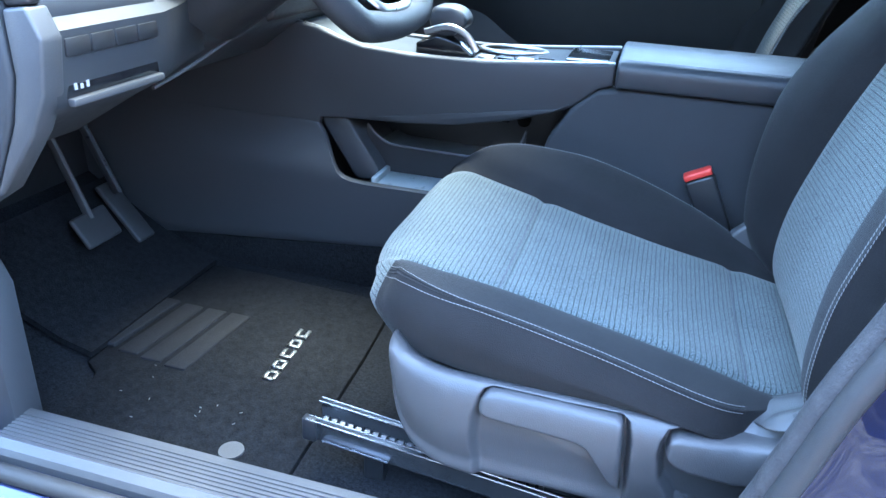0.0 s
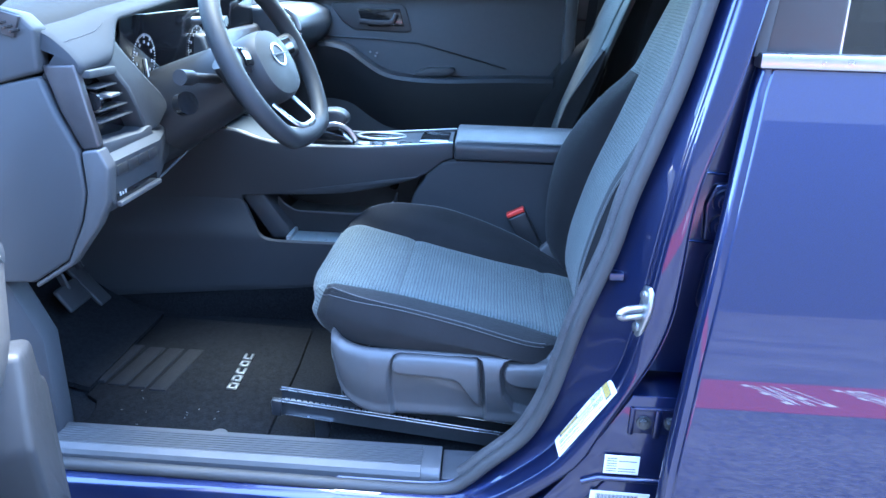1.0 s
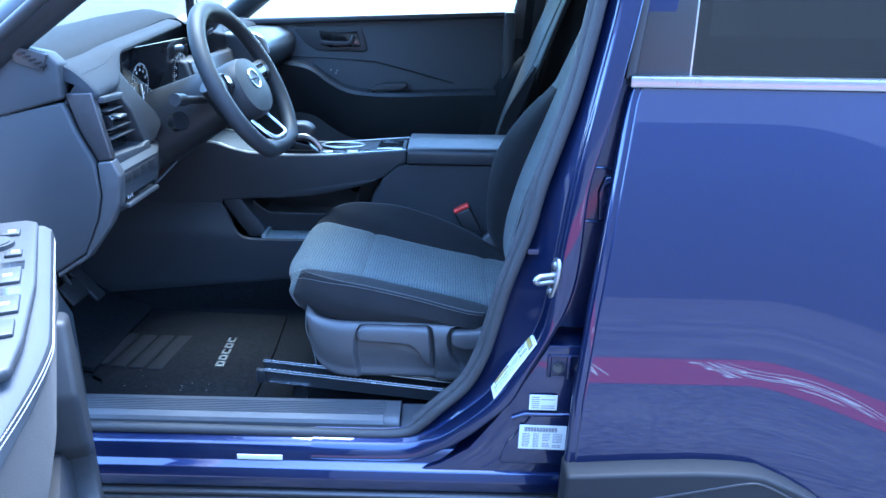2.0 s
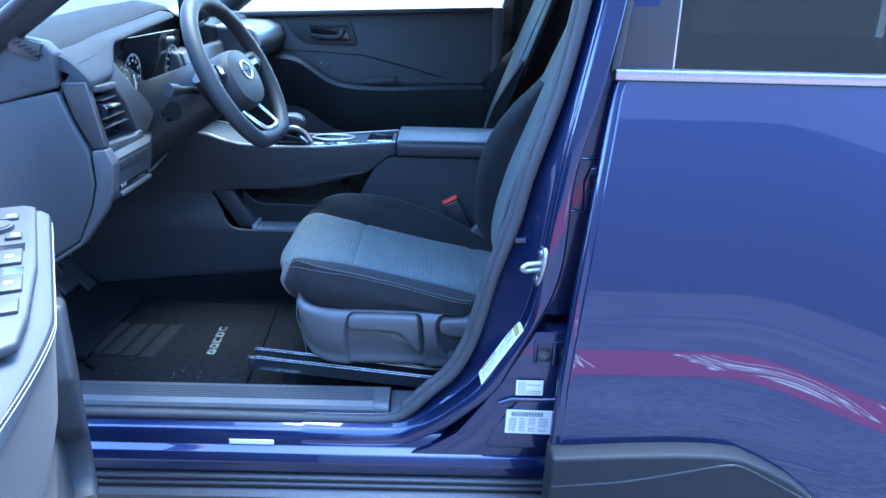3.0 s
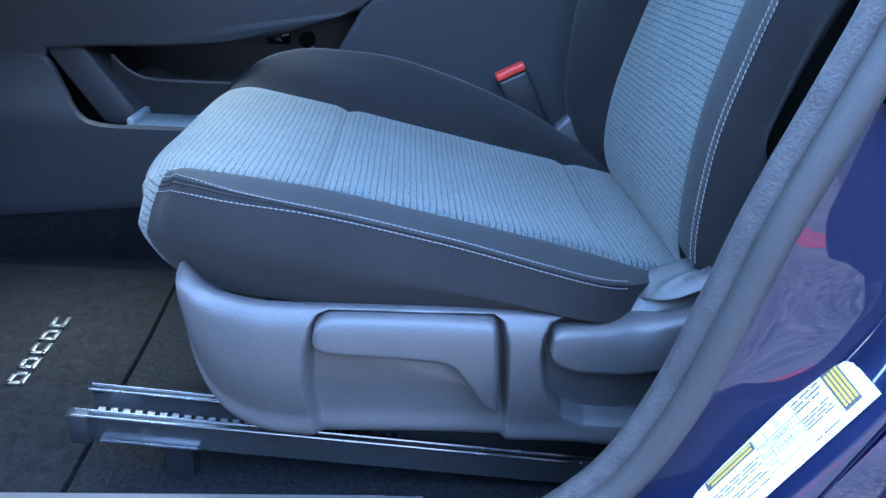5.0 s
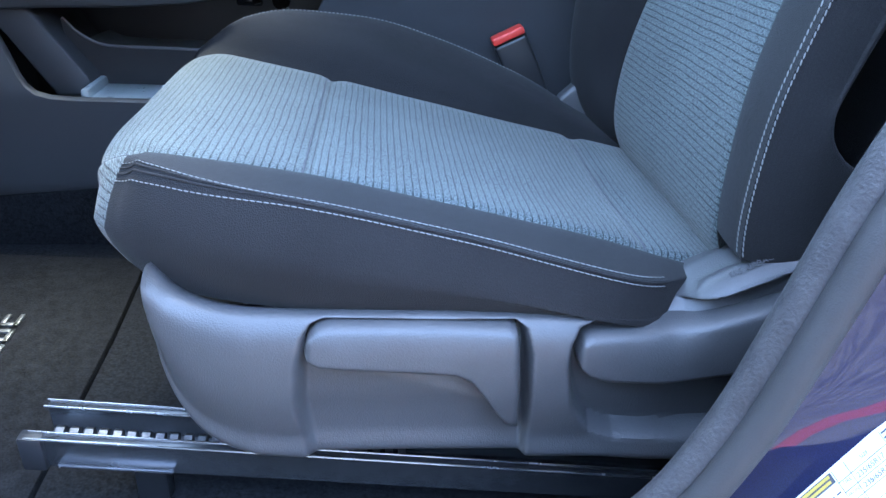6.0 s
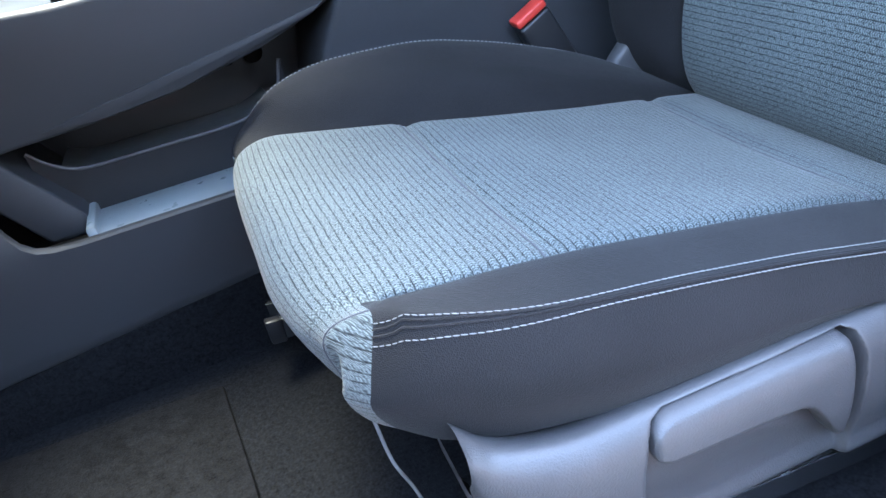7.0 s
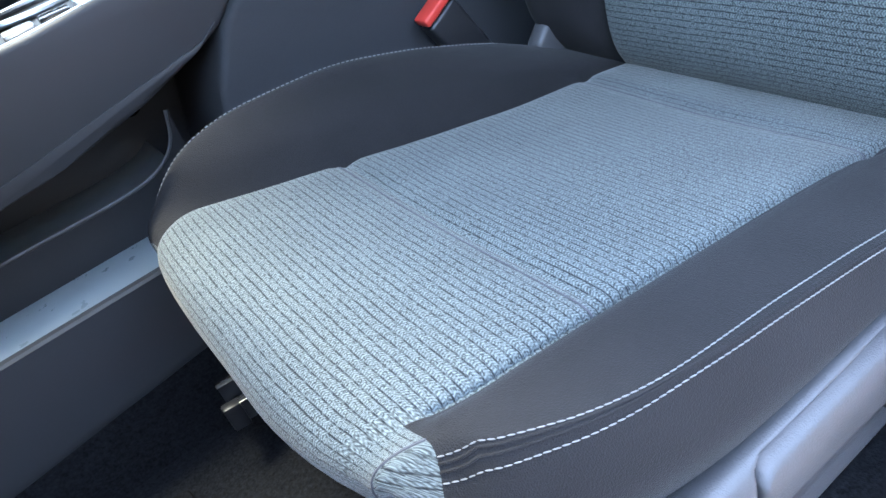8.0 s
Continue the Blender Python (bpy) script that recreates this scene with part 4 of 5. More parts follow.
    def skin(x):
        """The trim's outer line at x, before the bays are sunk: height from low to high, and depth."""
        row = grid[max(0, min(439, round((x + 0.114) / 0.574 * 439)))]
        pts = sorted((p[2], p[1]) for p in row[22:84])
        return [p[0] for p in pts], [p[1] for p in pts]

    def flush_lever(name, tops, lows, skew, proud, label):
        """A lever that lies in the trim's own outer surface, with rolled edges."""
        rows_ = []
        x0, x1 = tops[0][0], tops[-1][0]
        for u in [x0 + (x1 - x0) * (0.5 - 0.5 * math.cos(math.pi * k / 60)) for k in range(61)]:
            zt, zb = lerp(u, [p[0] for p in tops], [p[1] for p in tops]), lerp(u, [p[0] for p in lows], [p[1] for p in lows])
            row = []
            for k in range(25):
                v = 0.5 - 0.5 * math.cos(math.pi * k / 24)
                z = zt + (zb - zt) * v
                x = u + skew * (tops[len(tops) // 2][1] - z) * (u - x0) / (x1 - x0)
                hs, ys_ = skin(x)
                edge = min(u - x0, x1 - u, zt - z, z - zb)
                roll = 0.009 * (1 - math.sqrt(max(0.0, 1 - (1 - min(1.0, edge / 0.006)) ** 2)))
                row.append((x, lerp(z, hs, ys_) - proud + roll, z))
            rows_.append([(row[0][0], row[0][1] + 0.012, row[0][2])] + row + [(row[-1][0], row[-1][1] + 0.012, row[-1][2])])
        ends = [[(p[0], p[1] + 0.012, p[2]) for p in r] for r in (rows_[0], rows_[-1])]
        return part(name, sheet([ends[0]] + rows_ + [ends[1]]), TRIM, seat, label)
    if levers:
        flush_lever("height_lever", [(0.0, 0.658), (0.003, 0.670), (0.009, 0.676), (0.018, 0.6785), (0.05, 0.679), (0.10, 0.679), (0.152, 0.677), (0.158, 0.674), (0.160, 0.668)],
                    [(0.0, 0.656), (0.003, 0.648), (0.010, 0.643), (0.03, 0.641), (0.08, 0.638), (0.112, 0.635), (0.123, 0.629), (0.136, 0.608), (0.146, 0.587), (0.151, 0.580), (0.160, 0.578)], 0.09, 0.002, "grey plastic height lever")
        flush_lever("recliner_lever", [(0.208, 0.652), (0.211, 0.664), (0.218, 0.668), (0.26, 0.670), (0.30, 0.677), (0.34, 0.690), (0.42, 0.716)],
                    [(0.208, 0.648), (0.212, 0.637), (0.220, 0.630), (0.235, 0.625), (0.28, 0.623), (0.34, 0.632), (0.42, 0.65)], 0.0, -0.002, "grey plastic recliner lever")
        for row in grid:
            for j, (x, y, z) in enumerate(row):
                d1, d2 = inside(x, z, BAY), inside(x, z, HOLLOW)
                wall = 0.006 if x > 0.12 or z > 0.665 else 0.012
                deep = 0.015 + 0.008 * ease01((0.640 + 0.4 * (0.035 - x) - z) / -0.02)
                row[j] = (x, y + deep * ease01(d1 / wall) * (1 - 0.4 * ease01((0.60 - z) / 0.05)) + 0.022 * ease01(d2 / 0.007), z)
        for _ in range(2):
            old = [list(r) for r in grid]
            for i in range(60, 439):
                for j in range(20, 90):
                    x, y, z = old[i][j]
                    grid[i][j] = (x, 0.5 * y + 0.125 * (old[i - 1][j][1] + old[i + 1][j][1] + old[i][j - 1][1] + old[i][j + 1][1]), z)
    trim = part("side_trim", sheet(grid), TRIM, seat, "grey plastic side trim with recessed lever bays")
    for off in (-0.195, 0.265):
        yy, up = centre + off, 0.026 if off > 0 else 0.033
        front_end = -0.20 if off > 0 else -0.238

        def sloped(bm):
            """The rails fall towards the rear."""
            for v in bm.verts:
                v.co.z -= 0.105 * (v.co.x + 0.2)
            return bm
        chan = [(-0.026, 0.533), (-0.016, 0.533), (-0.016, 0.527), (-0.019, 0.526), (-0.019, 0.462), (0.019, 0.462), (0.019, 0.526), (0.016, 0.527), (0.016, 0.533), (0.026, 0.533), (0.026, 0.527), (0.023, 0.526), (0.023, 0.45), (-0.023, 0.45), (-0.023, 0.526), (-0.026, 0.527)]
        rail = part("seat_rail", sloped(prism([(yy + p, 0.468 + up + (q - 0.45) * 0.385) for p, q in chan], "x", front_end, 0.45, 0.001)), RAIL, seat, "black steel seat rail")
        # thin tubes of brighter metal along the flanges, near rail only
        for e in (-0.0255, -0.0165, 0.0255, 0.0165) if off < 0 and levers else ():
            part("flange_edge", sloped(tube([(front_end - 0.002, yy + e, 0.500 + up), (0.44, yy + e, 0.500 + up)], 0.0010, 0.0010, 6)), EDGE, rail, "bright steel flange edge")
        part("end_cap", sloped(box(front_end - 0.008, front_end + 0.012, yy - 0.028, yy - 0.014, 0.466 + up, 0.501 + up, 0.003)), BLACK, rail)
        if off < 0 and levers:
            part("screw_rod", sloped(merged(*[rod((-0.225 + 0.012 * k, yy, 0.486 + up), (-0.218 + 0.012 * k, yy, 0.486 + up), 0.006, 8) for k in range(26)])), GREASED, rail, "greased steel rod")
        part("rail_foot", box(front_end + 0.07, front_end + 0.10, yy + 0.0, yy + 0.02, 0.430, 0.470 + up, 0.004), BLACK, rail, "black bolted rail foot")
        part("rail_foot", box(0.36, 0.42, yy - 0.02, yy + 0.02, 0.415, 0.416 + up, 0.004), BLACK, rail)
        part("foot_strip", sloped(box(front_end + 0.02, front_end + 0.115, yy - 0.0265, yy - 0.0225, 0.470 + up, 0.473 + up, 0.0008)), EDGE, rail)
    return seat


driver = make_seat("driver_seat", "black and grey-blue cloth front car seat with side levers", 0.375, True)
make_seat("passenger_seat", "black and grey-blue cloth front seat beyond the console", 1.265, False)
cu = bpy.data.curves.new("embossing", "FONT")
cu.body, cu.size, cu.extrude = "SRS AIRBAG", 0.0068, 0.0003
tmp = bpy.data.objects.new("embossing", cu)
scene.collection.objects.link(tmp)
bpy.context.view_layer.update()
me = bpy.data.meshes.new_from_object(tmp)
bpy.data.objects.remove(tmp)
ax, ay = Vector((0.87, 0.0, 0.49)).normalized(), Vector((-0.15, 0.88, 0.45)).normalized()
nz = ax.cross(ay).normalized()
o = Vector((0.325, 0.131, 0.7085)) + nz * 0.0012
me.transform(Matrix.Translation(-Vector(driver.location)) @ Matrix(((ax.x, ay.x, nz.x, o.x), (ax.y, ay.y, nz.y, o.y), (ax.z, ay.z, nz.z, o.z), (0, 0, 0, 1))))
me.materials.append(BLACK)
word = new("embossing", me)
word.parent = driver
tagged(word, "embossed words")
# release wire under the front of the driver's cushion
part("release_wire", tube(rounded([(-0.150, 0.30, 0.66), (-0.146, 0.27, 0.63), (-0.143, 0.25, 0.597), (-0.133, 0.25, 0.56), (-0.126, 0.25, 0.524), (-0.121, 0.25, 0.488), (-0.108, 0.25, 0.476), (-0.08, 0.25, 0.476)], 6), 0.0015, None, 8), THREAD, driver, "thin pale release wire")

# ---- centre console ----
console = thing("centre_console", "black plastic centre console with padded armrest and open side tray", "console", at=(0, YC, 0.45))
NEAR, FAR = 0.725, 0.925
part("upper_panel", prism([(-1.03, 0.95), (-0.56, 0.965), (-0.48, 0.952), (-0.44, 0.938), (-0.39, 0.926), (-0.30, 0.920), (-0.16, 0.922), (0.071, 0.940), (0.071, 0.902), (0.045, 0.893), (0.005, 0.858), (-0.03, 0.842), (-0.10, 0.820), (-0.165, 0.806), (-0.217, 0.797), (-0.308, 0.789), (-0.39, 0.786), (-0.478, 0.780), (-0.49, 0.70), (-1.03, 0.70)], "y", NEAR, NEAR + 0.016, 0.006, 3), DASH, console)
part("upper_panel", prism([(-0.75, 0.95), (-0.56, 0.965), (-0.48, 0.952), (-0.39, 0.926), (-0.16, 0.922), (0.071, 0.940), (0.071, 0.60), (-0.75, 0.60)], "y", FAR - 0.02, FAR, 0.006), DASH, console)


def side_y(z):
    """The console's side swells out below the tray opening."""
    t = max(0.0, min(1.0, (0.775 - z) / 0.10))
    return NEAR - 0.037 * t * t * (3 - 2 * t) + 0.012 * max(0.0, 0.672 - z) / 0.22


rows, skirt = [], []
for x, z1 in ((-1.03, 0.775), (-0.80, 0.775), (-0.60, 0.775), (-0.50, 0.775), (-0.484, 0.773), (-0.470, 0.755), (-0.455, 0.730), (-0.440, 0.704), (-0.430, 0.689), (-0.418, 0.679), (-0.40, 0.674), (-0.37, 0.672), (-0.30, 0.672), (-0.2, 0.672), (-0.1, 0.672), (-0.03, 0.672)):
    row = [(x, side_y(z1) + 0.014, z1 - 0.004), (x, side_y(z1) + 0.010, z1 + 0.0005), (x, side_y(z1) + 0.003, z1)]
    zb = 0.547 + 0.1 * (x + 0.3)
    row += [(x, side_y(z), z) for z in (z1 + (zb - z1) * (k / 16) ** 1.3 - 0.003 for k in range(17))]
    row += [(x, side_y(zb) + 0.003, zb - 0.007), (x, side_y(zb) + 0.012, zb - 0.008)]
    rows.append(row)
    skirt.append([(x, side_y(zb) + 0.009 + 0.004 * math.sin(9 * x + k), zb + 0.012 + (0.42 - zb) * k / 5) for k in range(6)])
part("lower_panel", sheet(rows), DASH, console, "dark grained lower console side")
part("tunnel_carpet", sheet(skirt, None, 0.004), CARPET, console, "black carpet below the console side")
part("side_crease", prism([(-0.36, 0.797), (-0.02, 0.852), (0.0, 0.864), (-0.03, 0.845), (-0.20, 0.802), (-0.30, 0.793)], "y", NEAR - 0.003, NEAR + 0.01, 0.002), DASH, console)
# floor and step paler than the console: mirrored sky in the colour
part("tray_floor", box(-0.352, -0.02, 0.699, 0.79, 0.655, 0.670, 0.003), TRAY, console, "smooth grey tray floor, sky reflection put into its pale colour")
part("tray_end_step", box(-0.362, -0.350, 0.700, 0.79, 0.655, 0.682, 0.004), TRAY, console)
LIP = rounded([(-0.400, 0.764, 0), (-0.384, 0.746, 0), (-0.362, 0.732, 0), (-0.335, 0.726, 0), (-0.26, 0.725, 0), (-0.16, 0.725, 0), (-0.115, 0.735, 0), (-0.09, 0.756, 0), (-0.078, 0.79, 0)], 5)
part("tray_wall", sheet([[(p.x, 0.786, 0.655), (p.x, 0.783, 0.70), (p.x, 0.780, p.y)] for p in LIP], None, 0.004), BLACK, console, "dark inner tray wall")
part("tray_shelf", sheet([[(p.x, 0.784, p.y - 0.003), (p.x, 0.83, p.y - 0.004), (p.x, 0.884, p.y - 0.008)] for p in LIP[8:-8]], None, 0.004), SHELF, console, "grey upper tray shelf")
part("tray_lip", tube([(p.x, 0.779, p.y) for p in LIP], 0.0016, 0.003, 8), TRIM, console, "thin pale lip")
part("tray_back", box(-0.50, 0.0, 0.885, 0.90, 0.60, 0.83, 0.004), BLACK, console)
part("tray_end", prism([(-0.50, 0.80), (-0.41, 0.66), (-0.352, 0.66), (-0.362, 0.69), (-0.44, 0.80)], "y", NEAR + 0.014, 0.89, 0.006), DASH, console)
part("socket", merged(rod((-0.10, 0.872, 0.785), (-0.10, 0.886, 0.785), 0.014, 18), box(-0.17, -0.13, 0.875, 0.886, 0.775, 0.797, 0.003)), GLOSS, console)
part("rear_box", prism([(0.10, 0.902), (0.045, 0.893), (0.005, 0.858), (-0.03, 0.80), (-0.055, 0.70), (-0.06, 0.45), (0.65, 0.45), (0.65, 0.902)], "y", 0.712, 0.938, 0.008, 3), SOFT, console, "dark soft-lined console side")
arm = part("armrest", prism([(0.703, 0.903), (0.700, 0.935), (0.706, 0.946), (0.722, 0.951), (0.82, 0.957), (0.92, 0.951), (0.938, 0.944), (0.942, 0.903)], "x", 0.073, 0.52, 0.007, 3), LEATHER, console, "padded vinyl armrest lid")
part("stitching", stitches([(0.09 + 0.01 * k, 0.7155, 0.9495) for k in range(42)], (0, 0, 0.001), 0.0034, 0.0016, 0.0005), INK, arm)
part("top_plate", prism([(-0.56, 0.962), (-0.48, 0.948), (-0.39, 0.922), (-0.30, 0.916), (-0.16, 0.918), (0.065, 0.934), (0.065, 0.90), (-0.56, 0.90)], "y", NEAR + 0.018, FAR - 0.018, 0.002), LINED, console, "dark lined console top plate")
for y in (NEAR + 0.0105, FAR - 0.0105):
    part("top_edge", tube(rounded([(-0.56, y, 0.964), (-0.48, y, 0.951), (-0.44, y, 0.937), (-0.39, y, 0.9255), (-0.30, y, 0.9195), (-0.16, y, 0.9215), (0.068, y, 0.9395)], 5), 0.0035, 0.0022, 8), SATIN, console, "satin silver edge strip")
ring = [(-0.13 + 0.062 * math.cos(a), 0.855 + 0.040 * math.sin(a), 0.924) for a in np.linspace(0, 2 * math.pi, 40, endpoint=False)]
part("cup_holder", tube(ring, 0.006, 0.004, 8, (0, 0, 1), True), SATIN, console, "silver cup holder rim")
bm = bmesh.new()
bmesh.ops.create_circle(bm, cap_ends=True, segments=32, radius=1, matrix=Matrix.Translation((-0.13, 0.855, 0.9215)) @ Matrix.Diagonal((0.058, 0.037, 1, 1)))
part("cup_well", bm, GLOSS, console)
for k in range(4):
    part("button", box(-0.178 + 0.036 * k, -0.148 + 0.036 * k, 0.755, 0.778, 0.917, 0.9255 + 0.001 * k, 0.002), GLOSS if k % 2 else SATIN, console)
part("slot", box(-0.02, 0.055, 0.76, 0.89, 0.925, 0.9345, 0.002), GLOSS, console)
sel = thing("gear_selector", "black gear selector with a silver-edged grip on the console", "gear selector", at=(-0.25, 0.80, 0.92))
part("base", prism([(-0.30, 0.915), (-0.30, 0.935), (-0.26, 0.95), (-0.215, 0.94), (-0.19, 0.922), (-0.19, 0.915)], "y", 0.765, 0.845, 0.006, 3), GLOSS, sel)
part("grip", prism([(-0.272, 0.945), (-0.285, 0.985), (-0.27, 1.002), (-0.235, 1.004), (-0.212, 0.992), (-0.205, 0.972), (-0.235, 0.95)], "y", 0.775, 0.835, 0.012, 4), LEATHER, sel)
part("trim_blade", tube(rounded([(-0.285, 0.772, 0.955), (-0.24, 0.770, 0.968), (-0.205, 0.771, 0.956), (-0.185, 0.774, 0.928)], 5), 0.0035, 0.006, 8), SATIN, sel, "silver edge")

# seat belt buckle
buckle = thing("belt_buckle", "black seat belt buckle with red release button", "seat belt", at=(0.25, 0.69, 0.66))
tilt = Matrix.Translation((0.259, 0.690, 0.728)) @ pose(0, 0, 0, 0, -27, 0)
bm = box(-0.024, 0.024, -0.013, 0.013, -0.10, 0.052, 0.005, 3)
bm.transform(tilt)
part("body", bm, BLACK, buckle)
bm = box(-0.0235, 0.0235, -0.0125, 0.0125, 0.053, 0.064, 0.003, 3)
bm.transform(tilt)
part("release_button", bm, RED, buckle, "bright red button")
bracket = thing("seat_bracket", "pale grey plastic recliner cover beside the backrest foot", "seat cover", at=(0.34, 0.60, 0.69))
part("cover", prism([(0.275, 0.66), (0.286, 0.705), (0.294, 0.722), (0.310, 0.738), (0.335, 0.748), (0.40, 0.752), (0.40, 0.66)], "y", 0.588, 0.612, 0.006, 3), TRIM, bracket)

# ---- dashboard ----
dash = thing("dashboard", "grey-black dashboard with vents and satin edging", "dashboard", at=(-0.6, YC, 0.9))
rows = []
for k in range(40):
    y = 0.045 + (1.56 - 0.045) * k / 39
    lift = 0.058 * min(1.0, max(0.0, (y - 0.04) / 0.54)) * min(1.0, max(0.0, (0.86 - y) / 0.2))
    ring = [(-1.10, 1.15), (-0.90, 1.235 + lift * 0.3), (-0.70, 1.262 + lift * 0.7), (-0.60, 1.262 + lift), (-0.545, 1.250 + lift), (-0.535, 1.240 + lift), (-0.545, 1.228 + lift), (-0.575, 1.215)]
    rows.append([(x, y, z) for x, z in ring])
part("top_pad", sheet(rows, None, 0.012), TOPPAD, dash, "grained grey top pad")
part("core", prism([(-1.05, 1.20), (-0.60, 1.222), (-0.57, 1.20), (-0.53, 1.12), (-0.50, 1.04), (-0.52, 0.96), (-0.6, 0.90), (-1.0, 0.90)], "y", 0.05, 1.56, 0.008, 3), DASH, dash)
rows, seam_line = [], []
for k in range(64):
    y = 0.046 + (0.60 - 0.046) * k / 63
    zt = 1.243 + 0.05 * (y - 0.05) / 0.53
    w = ease01((y - 0.13) / 0.11)
    pad_line = [(-0.60, zt - 0.006), (-0.545, zt), (-0.520, zt - 0.006), (-0.498, zt - 0.022), (-0.478, zt - 0.042), (-0.470, zt - 0.056), (-0.474, zt - 0.068), (-0.490, zt - 0.076), (-0.54, zt - 0.08)]
    lip_line = [(-0.60, zt - 0.006), (-0.545, zt + 0.002), (-0.520, zt + 0.001), (-0.505, zt - 0.003), (-0.499, zt - 0.008), (-0.498, zt - 0.012), (-0.501, zt - 0.016), (-0.512, zt - 0.018), (-0.58, zt - 0.022)]
    line = rounded([(a[0] + (b[0] - a[0]) * w, y, a[1] + (b[1] - a[1]) * w) for a, b in zip(pad_line, lip_line)], 4)
    rows.append([tuple(p) for p in line])
    if 0.052 < y < 0.19:
        seam_line.append(line[12])
mean = [sum(q[c] for q in rows[0]) / len(rows[0]) for c in (0, 2)]
for f, back in ((0.9, 0.005), (0.5, 0.008), (0.02, 0.009)):
    rows.insert(0, [(mean[0] + (q[0] - mean[0]) * f, 0.046 - back, mean[1] + (q[2] - mean[1]) * f) for q in rows[0]])
part("brow", sheet(rows), VINYL, dash, "padded stitched brow over vent and instruments")
part("stitching", stitches(seam_line, (0.0004, 0, 0.0006), 0.004, 0.0014, 0.0006), INK, dash)
part("vent_frame", merged(prism([(0.05, 1.180), (0.135, 1.178), (0.135, 1.166), (0.05, 1.168)], "x", -0.53, -0.462, 0.002), prism([(0.135, 1.176), (0.175, 1.138), (0.20, 1.10), (0.224, 1.06), (0.212, 1.055), (0.188, 1.098), (0.163, 1.133), (0.127, 1.166)], "x", -0.53, -0.464, 0.002),
                          prism([(0.205, 1.062), (0.226, 1.062), (0.232, 1.040), (0.05, 1.044), (0.05, 1.066), (0.19, 1.058)], "x", -0.53, -0.458, 0.003)), DASH, dash)
part("vent_back", box(-0.53, -0.50, 0.05, 0.21, 1.045, 1.17, 0.002), GLOSS, dash)
for k in range(4):
    z = 1.094 + 0.0185 * k
    part("vent_slat", box(-0.495, -0.467, 0.072, 0.122 + 0.75 * (1.172 - z), z - 0.0015, z + 0.0015, 0.0008), TRIM, dash)
part("vent_tab", box(-0.480, -0.452, 0.088, 0.118, 1.1325, 1.1385, 0.002), SATIN, dash, "silver vent tab")
part("vent_wheel", rod((-0.470, 0.060, 1.13), (-0.470, 0.067, 1.13), 0.014, 24), GLOSS, dash)
part("vent_bezel", prism([(-0.530, 1.188), (-0.478, 1.190), (-0.466, 1.12), (-0.455, 1.062), (-0.484, 1.057), (-0.512, 1.12)], "y", 0.036, 0.054, 0.004, 3), SATIN_DARK, dash, "satin brown-grey vent bezel")
part("end_corner", prism([(-0.70, 1.24), (-0.61, 1.275), (-0.545, 1.263), (-0.524, 1.242), (-0.529, 1.178), (-0.70, 1.13)], "y", 0.022, 0.062, 0.006, 3), DASH, dash)
part("demister", prism([(-0.606, 1.276), (-0.540, 1.260), (-0.552, 1.229), (-0.602, 1.246)], "y", 0.016, 0.026, 0.002), SATIN_DARK, dash, "satin grey demister plate")
for k in range(5):
    x, z = -0.590 + 0.009 * k, 1.266 - 0.0055 * k
    part("demister_slat", prism([(x - 0.004, z - 0.004), (x + 0.012, z - 0.001), (x + 0.013, z - 0.0045), (x - 0.003, z - 0.0085)], "y", 0.0148, 0.018, 0.0003), GLOSS, dash)
part("end_cap", prism([(-0.70, 1.135), (-0.532, 1.172), (-0.515, 1.115), (-0.488, 1.055), (-0.486, 0.99), (-0.50, 0.94), (-0.535, 0.868), (-0.60, 0.825), (-0.72, 0.82)], "y", 0.026, 0.05, 0.005, 3), DASH, dash, "dark side cover")
part("side_edge", prism([(-0.484, 1.056), (-0.456, 1.060), (-0.443, 1.03), (-0.452, 0.975), (-0.475, 0.93), (-0.53, 0.858), (-0.60, 0.813), (-0.60, 0.823), (-0.535, 0.866), (-0.498, 0.94), (-0.484, 0.99)], "y", 0.030, 0.06, 0.004, 3), TRIM, dash)
rows = []
for k in range(16):
    y = 0.05 + 0.66 * k / 15
    o = -0.13 * max(0, (y - 0.235) / 0.4) ** 0.9
    rows.append([(-0.52 + o, y, 1.05), (-0.460 + o, y, 1.048), (-0.446 + o, y, 1.035), (-0.450 + o, y, 1.0), (-0.456 + o, y, 0.962), (-0.463 + o, y, 0.950), (-0.50 + o, y, 0.93), (-0.60 + o, y, 0.87), (-0.80, y, 0.84)])
part("knee_panel", sheet(rows), DASH, dash)
for k in range(4):
    part("switch", box(-0.462, -0.4455, 0.064 + 0.038 * k, 0.099 + 0.038 * k, 1.008, 1.027, 0.002), BLACK, dash, "blank black switch")
part("coin_tray", box(-0.47, -0.4535, 0.064, 0.218, 0.962, 0.990, 0.003), GLOSS, dash)
part("tray_lid", box(-0.456, -0.4465, 0.064, 0.218, 0.956, 0.9645, 0.002), TRIM, dash)
for k in range(3):
    part("dial_mark", box(-0.4535, -0.4525, 0.074 + 0.009 * k, 0.078 + 0.009 * k, 0.972, 0.979 - 0.002 * (k % 2), 0.0), DIALINK, dash, "", False)
part("knee_edge", tube(rounded([(-0.50, 0.262, 0.930), (-0.49, 0.34, 0.948), (-0.475, 0.42, 0.975), (-0.46, 0.50, 1.005)], 5), 0.0028, None, 8), TRIM, dash)
